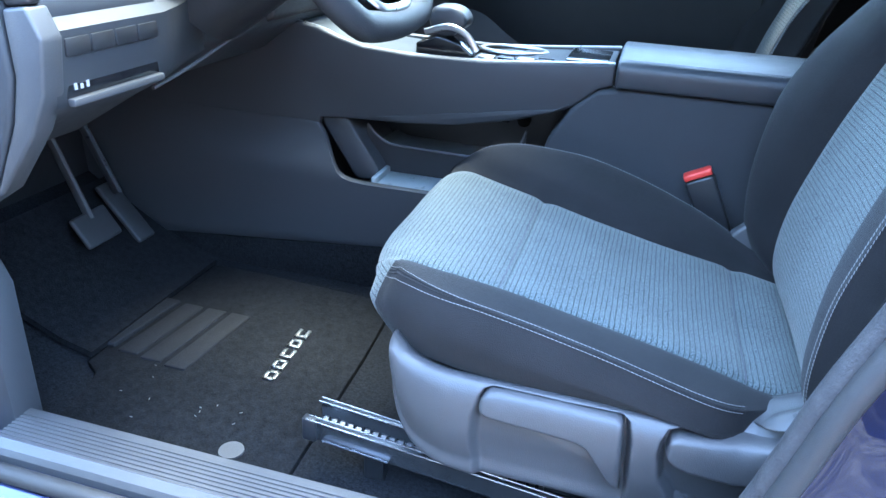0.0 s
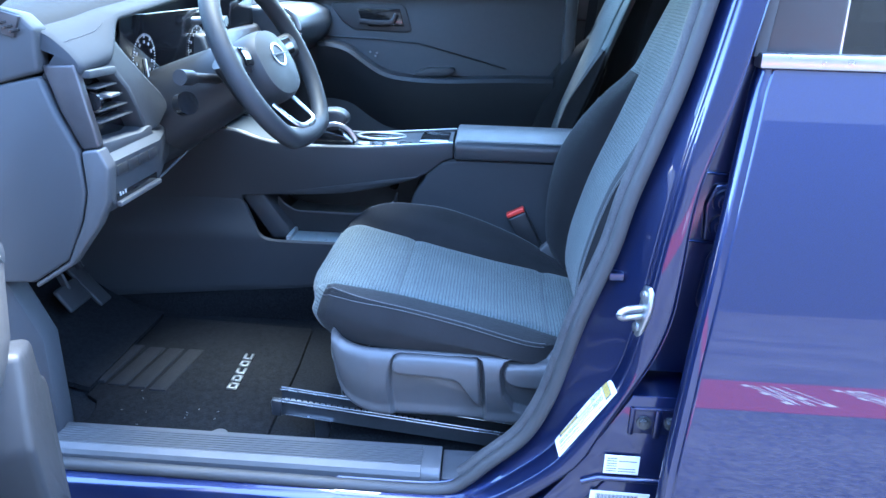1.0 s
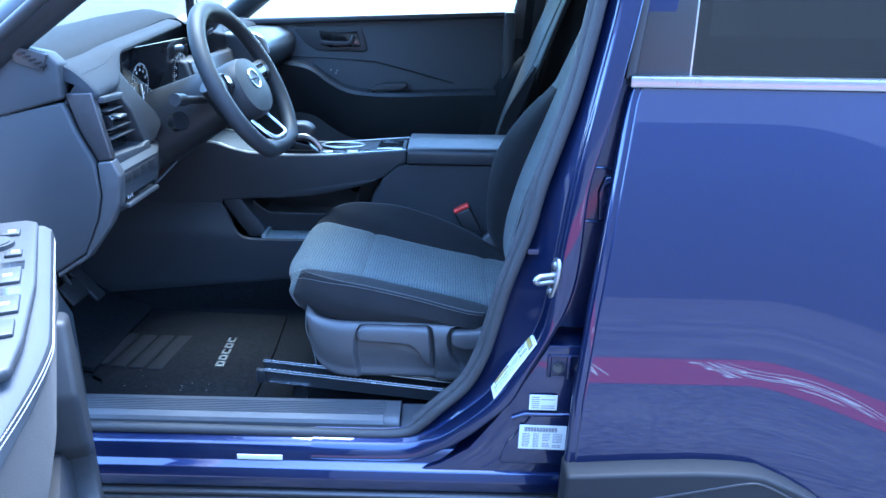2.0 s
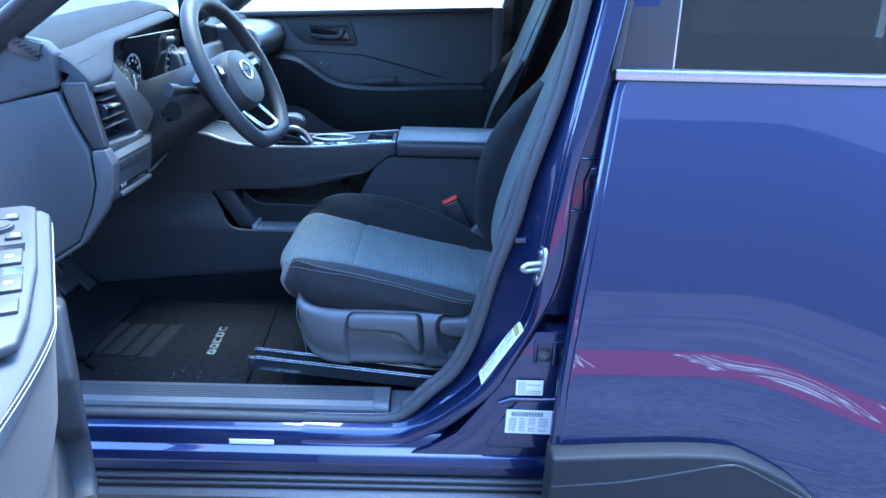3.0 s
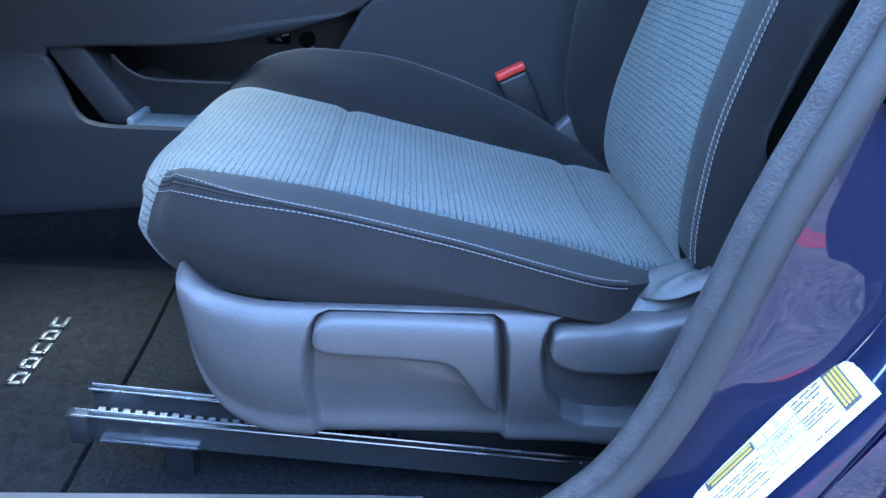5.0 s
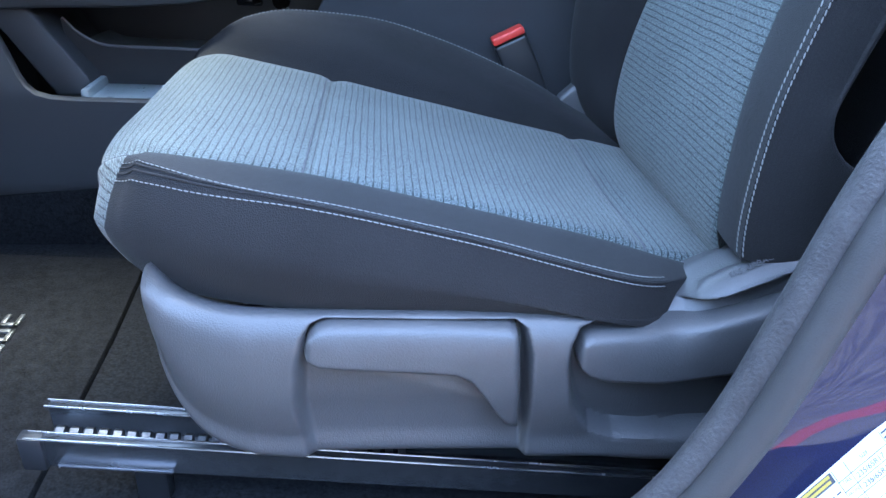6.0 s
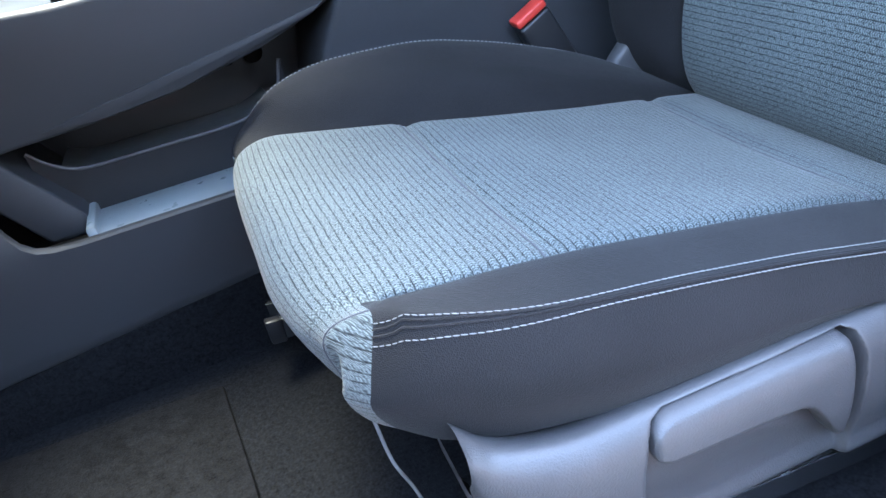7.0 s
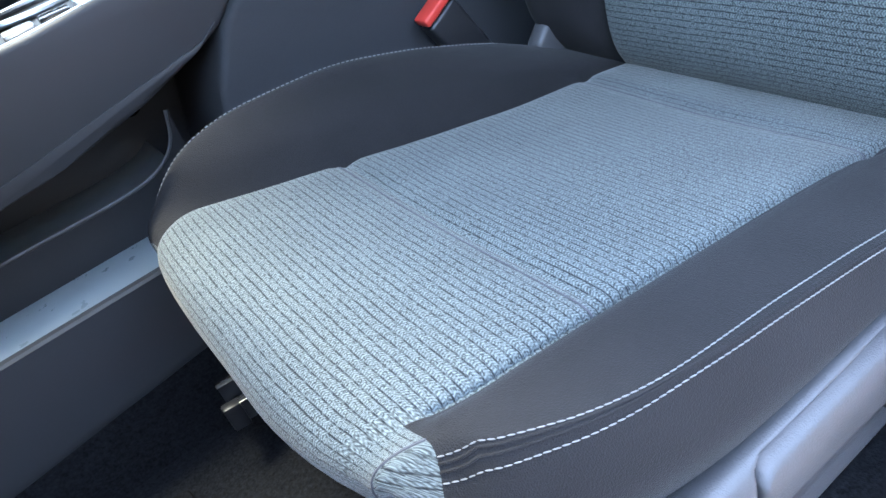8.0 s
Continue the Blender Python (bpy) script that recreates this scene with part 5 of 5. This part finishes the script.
# instrument cluster
bm = prism([(0.140, 1.200), (0.165, 1.225), (0.186, 1.240), (0.200, 1.238), (0.186, 1.225), (0.215, 1.19), (0.262, 1.145), (0.300, 1.112), (0.318, 1.090), (0.318, 1.076), (0.275, 1.050), (0.228, 1.046), (0.222, 1.060), (0.200, 1.10), (0.165, 1.145), (0.138, 1.170)], "x", -0.52, -0.466, 0.008, 4)
for v in bm.verts:
    v.co.x -= max(0.0, v.co.z - 1.10) * 0.20
part("cluster_surround", bm, DASH, dash, "smooth grey surround beside the instruments")
cl = Matrix.Translation((-0.520, 0.452, 1.165)) @ pose(0, 0, 0, 0, 96, 0)
bm = box(-0.085, 0.085, -0.19, 0.22, -0.004, 0.0, 0.002)
bm.transform(cl)
cluster = part("cluster_face", bm, SCREEN, dash, "dark glossy instrument cluster")
for yo in (-0.10, 0.16):
    parts = []
    for k in range(41):
        a = radians(225 - 270 * k / 40)
        r0, r1 = (0.040, 0.048) if k % 5 == 0 else (0.044, 0.048)
        bm = box(r0, r1, -0.0009 if k % 5 else -0.0018, 0.0009 if k % 5 else 0.0018, 0.001, 0.002, 0)
        bm.transform(cl @ Matrix.Translation((0, yo, 0)) @ pose(0, 0, 0, 0, 0, math.degrees(a) + 90))
        parts.append(bm)
    for k in range(9):
        a = radians(225 - 270 * k / 8)
        bm = box(0.030, 0.035, -0.003, 0.003, 0.001, 0.002, 0)
        bm.transform(cl @ Matrix.Translation((0, yo, 0)) @ pose(0, 0, 0, 0, 0, math.degrees(a) + 90))
        parts.append(bm)
    dial = part("dial", merged(*parts), DIALINK, cluster, "white dial marks on black", False)
    bm = box(0.0, 0.048, -0.0014, 0.0014, 0.003, 0.005, 0)
    bm.transform(cl @ Matrix.Translation((0, yo, 0)) @ pose(0, 0, 0, 0, 0, 20))
    part("needle", bm, WHITE, cluster, "pale needle", False)
# column
axis = Vector((math.cos(radians(27)), -0.06, math.sin(radians(27)))).normalized()
wc = Vector((-0.293, 0.395, 1.163))
part("column_shroud", rod(wc - axis * 0.24, wc - axis * 0.045, 0.088, 32, 0.064), BLACK, dash)
part("stalk", merged(rod((-0.365, 0.36, 1.13), (-0.376, 0.215, 1.152), 0.009, 12), rod((-0.375, 0.225, 1.150), (-0.378, 0.185, 1.156), 0.0135, 20)), BLACK, dash, "black control stalk with round knob")
part("ignition_pod", rod((-0.40, 0.235, 1.10), (-0.385, 0.225, 1.105), 0.021, 24), GLOSS, dash)
# centre screen and far vent
part("screen_body", prism([(0.725, 1.17), (0.725, 1.36), (0.745, 1.375), (0.97, 1.375), (0.99, 1.36), (0.99, 1.17)], "x", -0.53, -0.505, 0.006, 3), GLOSS, dash)
part("screen", box(-0.506, -0.5035, 0.745, 0.975, 1.20, 1.36, 0.001), SCREEN, dash, "dark touch screen with a paper tag")
part("screen_tag", box(-0.5035, -0.5025, 0.75, 0.97, 1.305, 1.36, 0.0), TAG, dash, "pale yellow paper tag", False)
part("screen_knob", rod((-0.51, 0.735, 1.215), (-0.488, 0.735, 1.215), 0.012, 20), SATIN, dash)
part("centre_fascia", prism([(-0.53, 1.20), (-0.50, 1.19), (-0.475, 1.10), (-0.50, 0.98), (-0.56, 0.95), (-0.62, 1.0)], "y", 0.60, 1.04, 0.008, 3), DASH, dash)
part("stack_trim", prism([(-0.512, 1.195), (-0.492, 1.188), (-0.470, 1.10), (-0.478, 1.095)], "y", 0.62, 0.98, 0.003), SATIN_DARK, dash, "satin strip below the screen")
part("far_pad", prism([(-0.60, 1.24), (-0.45, 1.235), (-0.405, 1.215), (-0.395, 1.18), (-0.41, 1.14), (-0.46, 1.09), (-0.60, 1.06)], "y", 1.02, 1.50, 0.012, 4), LEATHER, dash, "padded far side of the dashboard")
part("far_edge", tube(rounded([(-0.46, 1.012, 1.242), (-0.405, 1.01, 1.225), (-0.385, 1.01, 1.18), (-0.40, 1.01, 1.13), (-0.45, 1.012, 1.08)], 5), 0.006, 0.008, 8), SATIN, dash, "satin edge")

# ---- steering wheel ----
wheel = thing("steering_wheel", "black leather steering wheel with silver spoke trim", "steering wheel", at=tuple(wc))
e1 = Vector((0, 0, 1)).cross(axis).normalized()
e2 = axis.cross(e1)


def on_wheel(a, b, h=0.0):
    return wc + e1 * a + e2 * b + axis * h


rim = []
for a in np.linspace(0, 2 * math.pi, 72, endpoint=False):
    r = 0.180
    b = r * math.sin(a)
    if b < -0.155:
        b = -0.155 + (b + 0.155) * 0.35
    rim.append(on_wheel(r * math.cos(a), b, 0.012))
part("rim", tube(rim, 0.0195, 0.0185, 16, axis, True), WHEELSKIN, wheel, "black leather rim")
bm = bmesh.new()
hub = []
for a in np.linspace(0, 2 * math.pi, 40, endpoint=False):
    c, d = math.cos(a), math.sin(a)
    hub.append((0.090 * abs(c) ** 0.85 * (1 if c > 0 else -1), 0.072 * abs(d) ** 0.85 * (1 if d > 0 else -1) - 0.014))
rings = [[bm.verts.new(on_wheel(x * f, y * f, h)) for x, y in hub] for f, h in ((1.0, -0.035), (1.0, 0.000), (0.975, 0.014), (0.90, 0.025), (0.6, 0.031), (0.2, 0.033))]
for r0, r1 in zip(rings, rings[1:]):
    for k in range(40):
        bm.faces.new((r0[k], r0[(k + 1) % 40], r1[(k + 1) % 40], r1[k]))
bm.faces.new(rings[-1])
part("airbag_cover", bm, WHEELSKIN, wheel, "black airbag cover")
em = [on_wheel(0.026 * math.cos(a), 0.022 * math.sin(a), 0.0335) for a in np.linspace(0, 2 * math.pi, 36, endpoint=False)]
part("emblem", merged(tube(em, 0.0028, 0.0016, 8, axis, True), tube([on_wheel(-0.03, 0, 0.0345), on_wheel(0.03, 0, 0.0345)], 0.0015, 0.0045, 8, axis)), CHROME, wheel, "chrome ring emblem with a bar")
for sx in (-1, 1):
    spoke = tube(rounded([on_wheel(sx * 0.07, 0.012, -0.004), on_wheel(sx * 0.115, 0.014, 0.004), on_wheel(sx * 0.160, 0.018, 0.010)], 5), 0.026, 0.012, 12, axis)
    part("spoke", spoke, BLACK, wheel)
    part("spoke_switches", tube([on_wheel(sx * 0.090, 0.014, 0.014), on_wheel(sx * 0.130, 0.016, 0.018)], 0.018, 0.005, 10, axis), GLOSS, wheel, "switch pad")
part("spoke_trim", tube(rounded([on_wheel(-0.054, -0.082, -0.004), on_wheel(-0.052, -0.115, 0.010), on_wheel(-0.046, -0.136, 0.020), on_wheel(-0.03, -0.144, 0.023), on_wheel(0, -0.146, 0.024), on_wheel(0.03, -0.144, 0.023), on_wheel(0.046, -0.136, 0.020), on_wheel(0.052, -0.115, 0.010), on_wheel(0.054, -0.082, -0.004)], 6), 0.0065, 0.004, 8, axis), SATIN, wheel, "silver spoke trim")
part("paddle_pod", tube([on_wheel(-0.10, 0.03, -0.035), on_wheel(-0.06, -0.05, -0.04)], 0.03, 0.02, 12, axis), BLACK, wheel)

# ---- pedals ----
pedal = thing("brake_pedal", "black rubber brake pedal in the dark footwell", "pedal", at=(-0.85, 0.46, 0.58))
bm = box(-0.006, 0.006, -0.045, 0.045, -0.032, 0.032, 0.006, 3)
bm.transform(Matrix.Translation((-0.83, 0.48, 0.585)) @ pose(0, 0, 0, 0, -35, 0))
part("pad", bm, RUBBER, pedal)
part("arm", tube([(-0.84, 0.48, 0.60), (-0.90, 0.48, 0.75), (-0.95, 0.48, 0.95)], 0.007, 0.010, 8), RUBBER, pedal)
pedal = thing("accelerator_pedal", "black accelerator pedal in the dark footwell", "pedal", at=(-0.88, 0.60, 0.52))
bm = box(-0.006, 0.006, -0.025, 0.025, -0.07, 0.07, 0.005, 3)
bm.transform(Matrix.Translation((-0.87, 0.61, 0.56)) @ pose(0, 0, 0, 0, -40, 0))
part("pad", bm, RUBBER, pedal)
part("arm", tube([(-0.88, 0.61, 0.60), (-0.95, 0.61, 0.75)], 0.008, 0.01, 8), STEEL, pedal)

# ---- passenger door ----
pdoor = thing("passenger_door", "closed far front door with dark inner panel", "car door", at=(0, 1.55, 0.9))
part("inner_panel", prism([(-0.78, 0.45), (-0.78, 1.235), (-0.49, 1.250), (0.40, 1.288), (0.44, 0.9), (0.38, 0.45)], "y", 1.50, 1.57, 0.012, 3), DOORGREY, pdoor, "mid-grey grained inner panel")
part("upper_rail", prism([(-0.78, 1.225), (-0.49, 1.242), (0.40, 1.280), (0.40, 1.302), (-0.49, 1.265), (-0.78, 1.25)], "y", 1.475, 1.56, 0.008, 3), TRIM, pdoor)
part("handle_bezel", prism([(-0.395, 1.238), (-0.16, 1.238), (-0.145, 1.225), (-0.125, 1.155), (-0.14, 1.146), (-0.32, 1.150), (-0.36, 1.175), (-0.40, 1.225)], "y", 1.494, 1.505, 0.004, 3), TRIM, pdoor)
part("handle_cup", prism([(-0.31, 1.222), (-0.165, 1.222), (-0.150, 1.165), (-0.27, 1.162), (-0.30, 1.19)], "y", 1.491, 1.497, 0.003), GLOSS, pdoor)
part("door_handle", tube(rounded([(-0.30, 1.486, 1.18), (-0.24, 1.482, 1.176), (-0.19, 1.482, 1.18), (-0.175, 1.486, 1.205)], 5), 0.006, 0.009, 8), SATIN_DARK, pdoor, "dark satin release handle")
part("seam_strip", tube([(-0.45, 1.499, 1.128), (-0.25, 1.499, 1.122), (-0.1, 1.499, 1.112), (0.05, 1.499, 1.075), (0.2, 1.499, 1.035)], 0.003, None, 6), BLACK, pdoor)
rows = []
for p in rounded([(-0.44, 1.112, 0), (-0.38, 1.108, 0), (-0.33, 1.092, 0), (-0.27, 1.05, 0), (-0.21, 1.018, 0), (-0.13, 1.004, 0), (0.0, 1.001, 0), (0.2, 1.010, 0), (0.36, 1.014, 0)], 4):
    rows.append([(p.x, 1.502, p.y + 0.004), (p.x, 1.46, p.y + 0.004), (p.x, 1.435, p.y), (p.x, 1.428, p.y - 0.012), (p.x, 1.436, p.y - 0.04), (p.x, 1.47, p.y - 0.14), (p.x, 1.502, p.y - 0.2)])
part("armrest", sheet(rows), LEATHER, pdoor, "padded door armrest")
for x, z in ((-0.268, 1.078), (-0.250, 1.065), (-0.245, 1.075)):
    part("switch_mark", box(x - 0.003, x + 0.003, 1.494, 1.5005, z - 0.003, z + 0.003, 0.0005), DIALINK, pdoor)
part("pull_cup", prism([(-0.12, 1.006), (-0.10, 1.022), (-0.06, 1.034), (0.02, 1.036), (0.03, 1.028), (0.0, 1.008)], "y", 1.455, 1.50, 0.004), TRIM, pdoor)
part("window_pane", prism([(-0.62, 1.25), (0.42, 1.29), (0.50, 1.58), (-0.15, 1.58)], "y", 1.528, 1.532, 0.0), CLEAR, pdoor)
part("door_edge", box(0.385, 0.425, 1.46, 1.56, 0.46, 1.30, 0.01), TRIM, pdoor)
belt = thing("far_belt", "black seat belt hanging on the far pillar", "seat belt", at=(0.46, 1.5, 1.0))
part("webbing", sheet([[(0.425 + 0.05 * t, 1.47, 0.7 + 0.85 * t), (0.455 + 0.05 * t, 1.47, 0.7 + 0.85 * t)] for t in np.linspace(0, 1, 8)], None, 0.002), CLOTH, belt)
part("anchor", box(0.47, 0.51, 1.465, 1.48, 1.50, 1.56, 0.004), BLACK, belt)

# ---- windscreen and front pillars ----
part("windscreen", prism([(-1.08, 1.16), (-0.13, 1.60), (-0.128, 1.605), (-1.082, 1.166)], "y", 0.06, 1.58, 0.0), SHADED, body, "shaded windscreen")
for y in (0.025, 1.60):
    part("front_pillar", tube([(-0.98, y, 1.08), (-0.66, y, 1.262), (-0.42, y + (0.03 if y < 1 else -0.03), 1.44), (-0.14, y + (0.06 if y < 1 else -0.06), 1.6)], 0.042, 0.03, 12, (0, 1, 0)), BLACK, body, "dark front pillar")

# ---- driver's door, standing open ----
ddoor = thing("driver_door", "open blue driver's door with grey inner panel and window switches", "car door", at=(-0.60, 0.0, 0.9))
DU, DN, DO = Vector((0.46, -0.888, 0)), Vector((0.888, 0.46, 0)), Vector((-0.475, -0.153, 0))
DOOR = Matrix(((DU.x, DN.x, 0, DO.x), (DU.y, DN.y, 0, DO.y), (0, 0, 1, 0), (0, 0, 0, 1)))


def door_part(name, bm, mat, label="", parent=None, smooth=True):
    bm.transform(DOOR)
    return part(name, bm, mat, parent or ddoor, label, smooth)


rows = []
for i in range(24):
    z = 0.42 + 0.80 * i / 23
    y = lerp(z, (0.4, 0.6, 0.8, 1.0, 1.25), (-0.235, -0.245, -0.235, -0.20, -0.14))
    rows.append([(-0.13, y + 0.06, z), (-0.135, y + 0.01, z)] + [(-0.13 + 1.06 * k / 10, y, z) for k in range(11)] + [(0.935, y + 0.01, z), (0.93, y + 0.10, z)])
door_part("outer_skin", sheet(rows), BLUE, "dark blue outer skin")
door_part("inner_panel", prism([(-0.10, -0.15), (-0.10, -0.10), (-0.02, -0.085), (0.92, -0.085), (0.92, -0.15)], "z", 0.44, 1.20, 0.01, 3), DOORTRIM)
# lower trim with the pocket: outline in door length and height
door_part("lower_trim", prism([(-0.02, 0.42), (-0.008, 0.56), (0.0, 0.68), (0.0, 0.75), (0.012, 0.772), (0.04, 0.785), (0.06, 0.825), (0.07, 0.86), (0.16, 0.88), (0.20, 0.76), (0.17, 0.65), (0.10, 0.585), (0.06, 0.575), (0.035, 0.55), (0.03, 0.50), (0.05, 0.455), (0.12, 0.42)], "y", -0.09, -0.004, 0.012, 3), DOORTRIM, "light grey lower trim")
door_part("pocket", prism([(0.03, 0.44), (0.03, 0.58), (0.20, 0.66), (0.80, 0.66), (0.88, 0.44)], "y", -0.085, -0.045, 0.006), BLACK, "dark map pocket")
door_part("pocket_front", prism([(0.05, 0.42), (0.10, 0.46), (0.20, 0.50), (0.85, 0.50), (0.88, 0.42)], "y", -0.05, -0.006, 0.008, 3), DOORTRIM)
rows, under = [], []
for p in rounded([(0.16, 1.035, 0), (0.20, 1.052, 0), (0.30, 1.050, 0), (0.45, 1.046, 0), (0.60, 1.042, 0), (0.72, 1.035, 0), (0.84, 1.02, 0)], 5):
    e = -0.075 * max(0.0, (p.x - 0.56) / 0.28) ** 1.4
    rows.append([(p.x, -0.09 + e * 0.3, p.y - 0.002), (p.x, -0.03 + e, p.y), (p.x, -0.010 + e, p.y - 0.003), (p.x, -0.001 + e, p.y - 0.010), (p.x, e, p.y - 0.022), (p.x, -0.002 + e, p.y - 0.034)])
    under.append([(p.x, -0.003 + e, p.y - 0.034), (p.x, -0.006 + e, p.y - 0.06), (p.x, -0.012 + e, p.y - 0.13), (p.x, -0.03 + e, p.y - 0.20), (p.x, -0.085, p.y - 0.30)])
arm_ = door_part("armrest", sheet(rows), VINYL, "padded armrest with white stitching")
door_part("armrest_side", sheet(under), CLOTH, "dark side below the armrest")
for off in (0.0, 0.006):
    bm = stitches([(0.20 + 0.01 * k, 0.0012 - 0.075 * max(0.0, (0.01 * k - 0.36) / 0.28) ** 1.4, 1.030 - off - 0.0001 * k) for k in range(60)], (0, 0.0004, 0.0004), 0.0045, 0.0006, 0.00055)
    door_part("stitching", bm, THREAD, "white stitching", arm_)
door_part("switch_panel", prism([(0.185, -0.105), (0.185, -0.030), (0.20, -0.016), (0.45, -0.013), (0.60, -0.020), (0.665, -0.028), (0.675, -0.045), (0.675, -0.105)], "z", 1.045, 1.058, 0.004, 3), DOORTRIM, "dark grey switch panel")
for u0, u1, n0, n1 in ((0.235, 0.262, -0.06, -0.036), (0.235, 0.262, -0.088, -0.064), (0.33, 0.352, -0.05, -0.030), (0.40, 0.45, -0.058, -0.028), (0.40, 0.45, -0.094, -0.062), (0.49, 0.54, -0.056, -0.026), (0.49, 0.54, -0.092, -0.060), (0.56, 0.60, -0.088, -0.028)):
    door_part("window_switch", box(u0, u1, n0, n1, 1.056, 1.0625, 0.002), DOORTRIM, "grey switch")
for u0, n0 in ((0.246, -0.050), (0.246, -0.078), (0.338, -0.042), (0.424, -0.046), (0.514, -0.044)):
    door_part("switch_mark", box(u0, u0 + 0.008, n0, n0 + 0.009, 1.0625, 1.063, 0.0), DIALINK, "", None, False)
for u0, u1 in ((0.37, 0.40), (0.46, 0.49)):
    door_part("switch_well", box(u0, u1, -0.095, -0.026, 1.0575, 1.0588, 0.0), GLOSS, "", None, False)
bm = rod((0.297, -0.066, 1.056), (0.297, -0.066, 1.064), 0.026, 28)
door_part("mirror_dial", bm, DOORTRIM, "round mirror switch")
bm = rod((0.297, -0.066, 1.063), (0.297, -0.066, 1.0655), 0.021, 28)
door_part("mirror_pad", bm, BLACK)
door_part("cloth_panel", prism([(0.14, 1.09), (0.14, 1.19), (0.90, 1.19), (0.90, 1.07)], "y", -0.087, -0.078, 0.004), INSERT, "ribbed cloth upper panel")

# ---- floor mat ----
mat = thing("floor_mat", "black carpet floor mat with ridged heel pad and silver badge", "floor mat", at=(-0.4, 0.35, 0.42))
MAT_OUT = [(-0.262, 0.13), (-0.272, 0.45), (-0.285, 0.64), (-0.60, 0.66), (-0.70, 0.66), (-0.70, 0.27), (-0.668, 0.25), (-0.655, 0.22), (-0.64, 0.13)]
part("carpet", prism(MAT_OUT, "z", 0.425, 0.447, 0.004), MAT, mat)
rows = []
for x, z in ((-0.70, 0.447), (-0.76, 0.462), (-0.83, 0.495), (-0.90, 0.545), (-0.96, 0.60)):
    rows.append([(x, 0.28, z), (x, 0.45, z), (x, 0.66, z)])
part("carpet_rise", sheet(rows, None, 0.012), MAT, mat)
for k in range(4):
    x0 = -0.535 - 0.05 * k
    sk = 0.006 * k
    part("heel_pad", prism([(x0, 0.30 + sk), (x0 + 0.016, 0.49), (x0 - 0.024, 0.49), (x0 - 0.040, 0.30 + sk)], "z", 0.440, 0.4505 + 0.004 * (k > 2), 0.003, 3), PADRUBBER, mat, "black ridged heel pad")
# badge: plain silver blocks where the raised badge stands
for k in range(5):
    y0 = 0.324 + 0.0335 * k
    x0, x1 = -0.405, -0.383
    slant = -0.002 * k
    bars = [box(x0, x1, y0, y0 + 0.006, 0.447, 0.4505, 0.0008), box(x0, x0 + 0.0055, y0, y0 + 0.025, 0.447, 0.4505, 0.0008)]
    bars.append(box(x1 - 0.0055, x1, y0, y0 + 0.025, 0.447, 0.4505, 0.0008))
    if k in (0, 1, 3):
        bars.append(box(x0, x1, y0 + 0.019, y0 + 0.025, 0.447, 0.4505, 0.0008))
    bm = merged(*bars)
    bm.transform(Matrix.Translation((slant, 0, 0)))
    part("badge", bm, SATIN, mat, "silver badge block")
part("retainer", rod((-0.36, 0.155, 0.446), (-0.36, 0.155, 0.4495), 0.018, 24), TRIM, mat, "round grey mat retainer")
rnd = random.Random(11)
for k in range(12):
    bm = box(-0.0022, 0.0022, -0.0003, 0.0003, 0, 0.0005, 0)
    bm.transform(Matrix.Translation((rnd.uniform(-0.6, -0.28), rnd.uniform(0.13, 0.3), 0.4475)) @ pose(0, 0, 0, 0, 0, rnd.uniform(0, 180)))
    lint = part("lint", bm, THREAD, mat, "", False)

# ---- fire lane marking on the ground beside the car ----
STRIPE = -4.6
lane = part("road_marking", box(-6, 12, STRIPE - 0.75, STRIPE + 0.75, 0.0, 0.004, 0.0), RED_PAINT, None, "", False)
tagged(lane, "faded red painted lane stripe with white capitals", "road marking")


def lettering(text, x, y, size):
    cu = bpy.data.curves.new("lettering", "FONT")
    cu.body, cu.size, cu.align_x, cu.align_y = text, size, "CENTER", "CENTER"
    cu.extrude = 0.001
    tmp = bpy.data.objects.new("lettering", cu)
    scene.collection.objects.link(tmp)
    bpy.context.view_layer.update()
    me = bpy.data.meshes.new_from_object(tmp)
    bpy.data.objects.remove(tmp)
    me.transform(Matrix.Translation((x, y, 0.0055)) @ pose(0, 0, 0, 0, 0, 180) @ Matrix.Diagonal((1, 9.0, 1, 1)))
    me.materials.append(WHITE_PAINT)
    ob = new("lettering", me)
    ob.parent = lane
    return tagged(ob, "white painted capitals")


lettering("FIRE", 3.12, STRIPE, 0.15)
lettering("LANE", 2.45, STRIPE, 0.15)
lettering("NO PARKING", 0.95, STRIPE, 0.15)
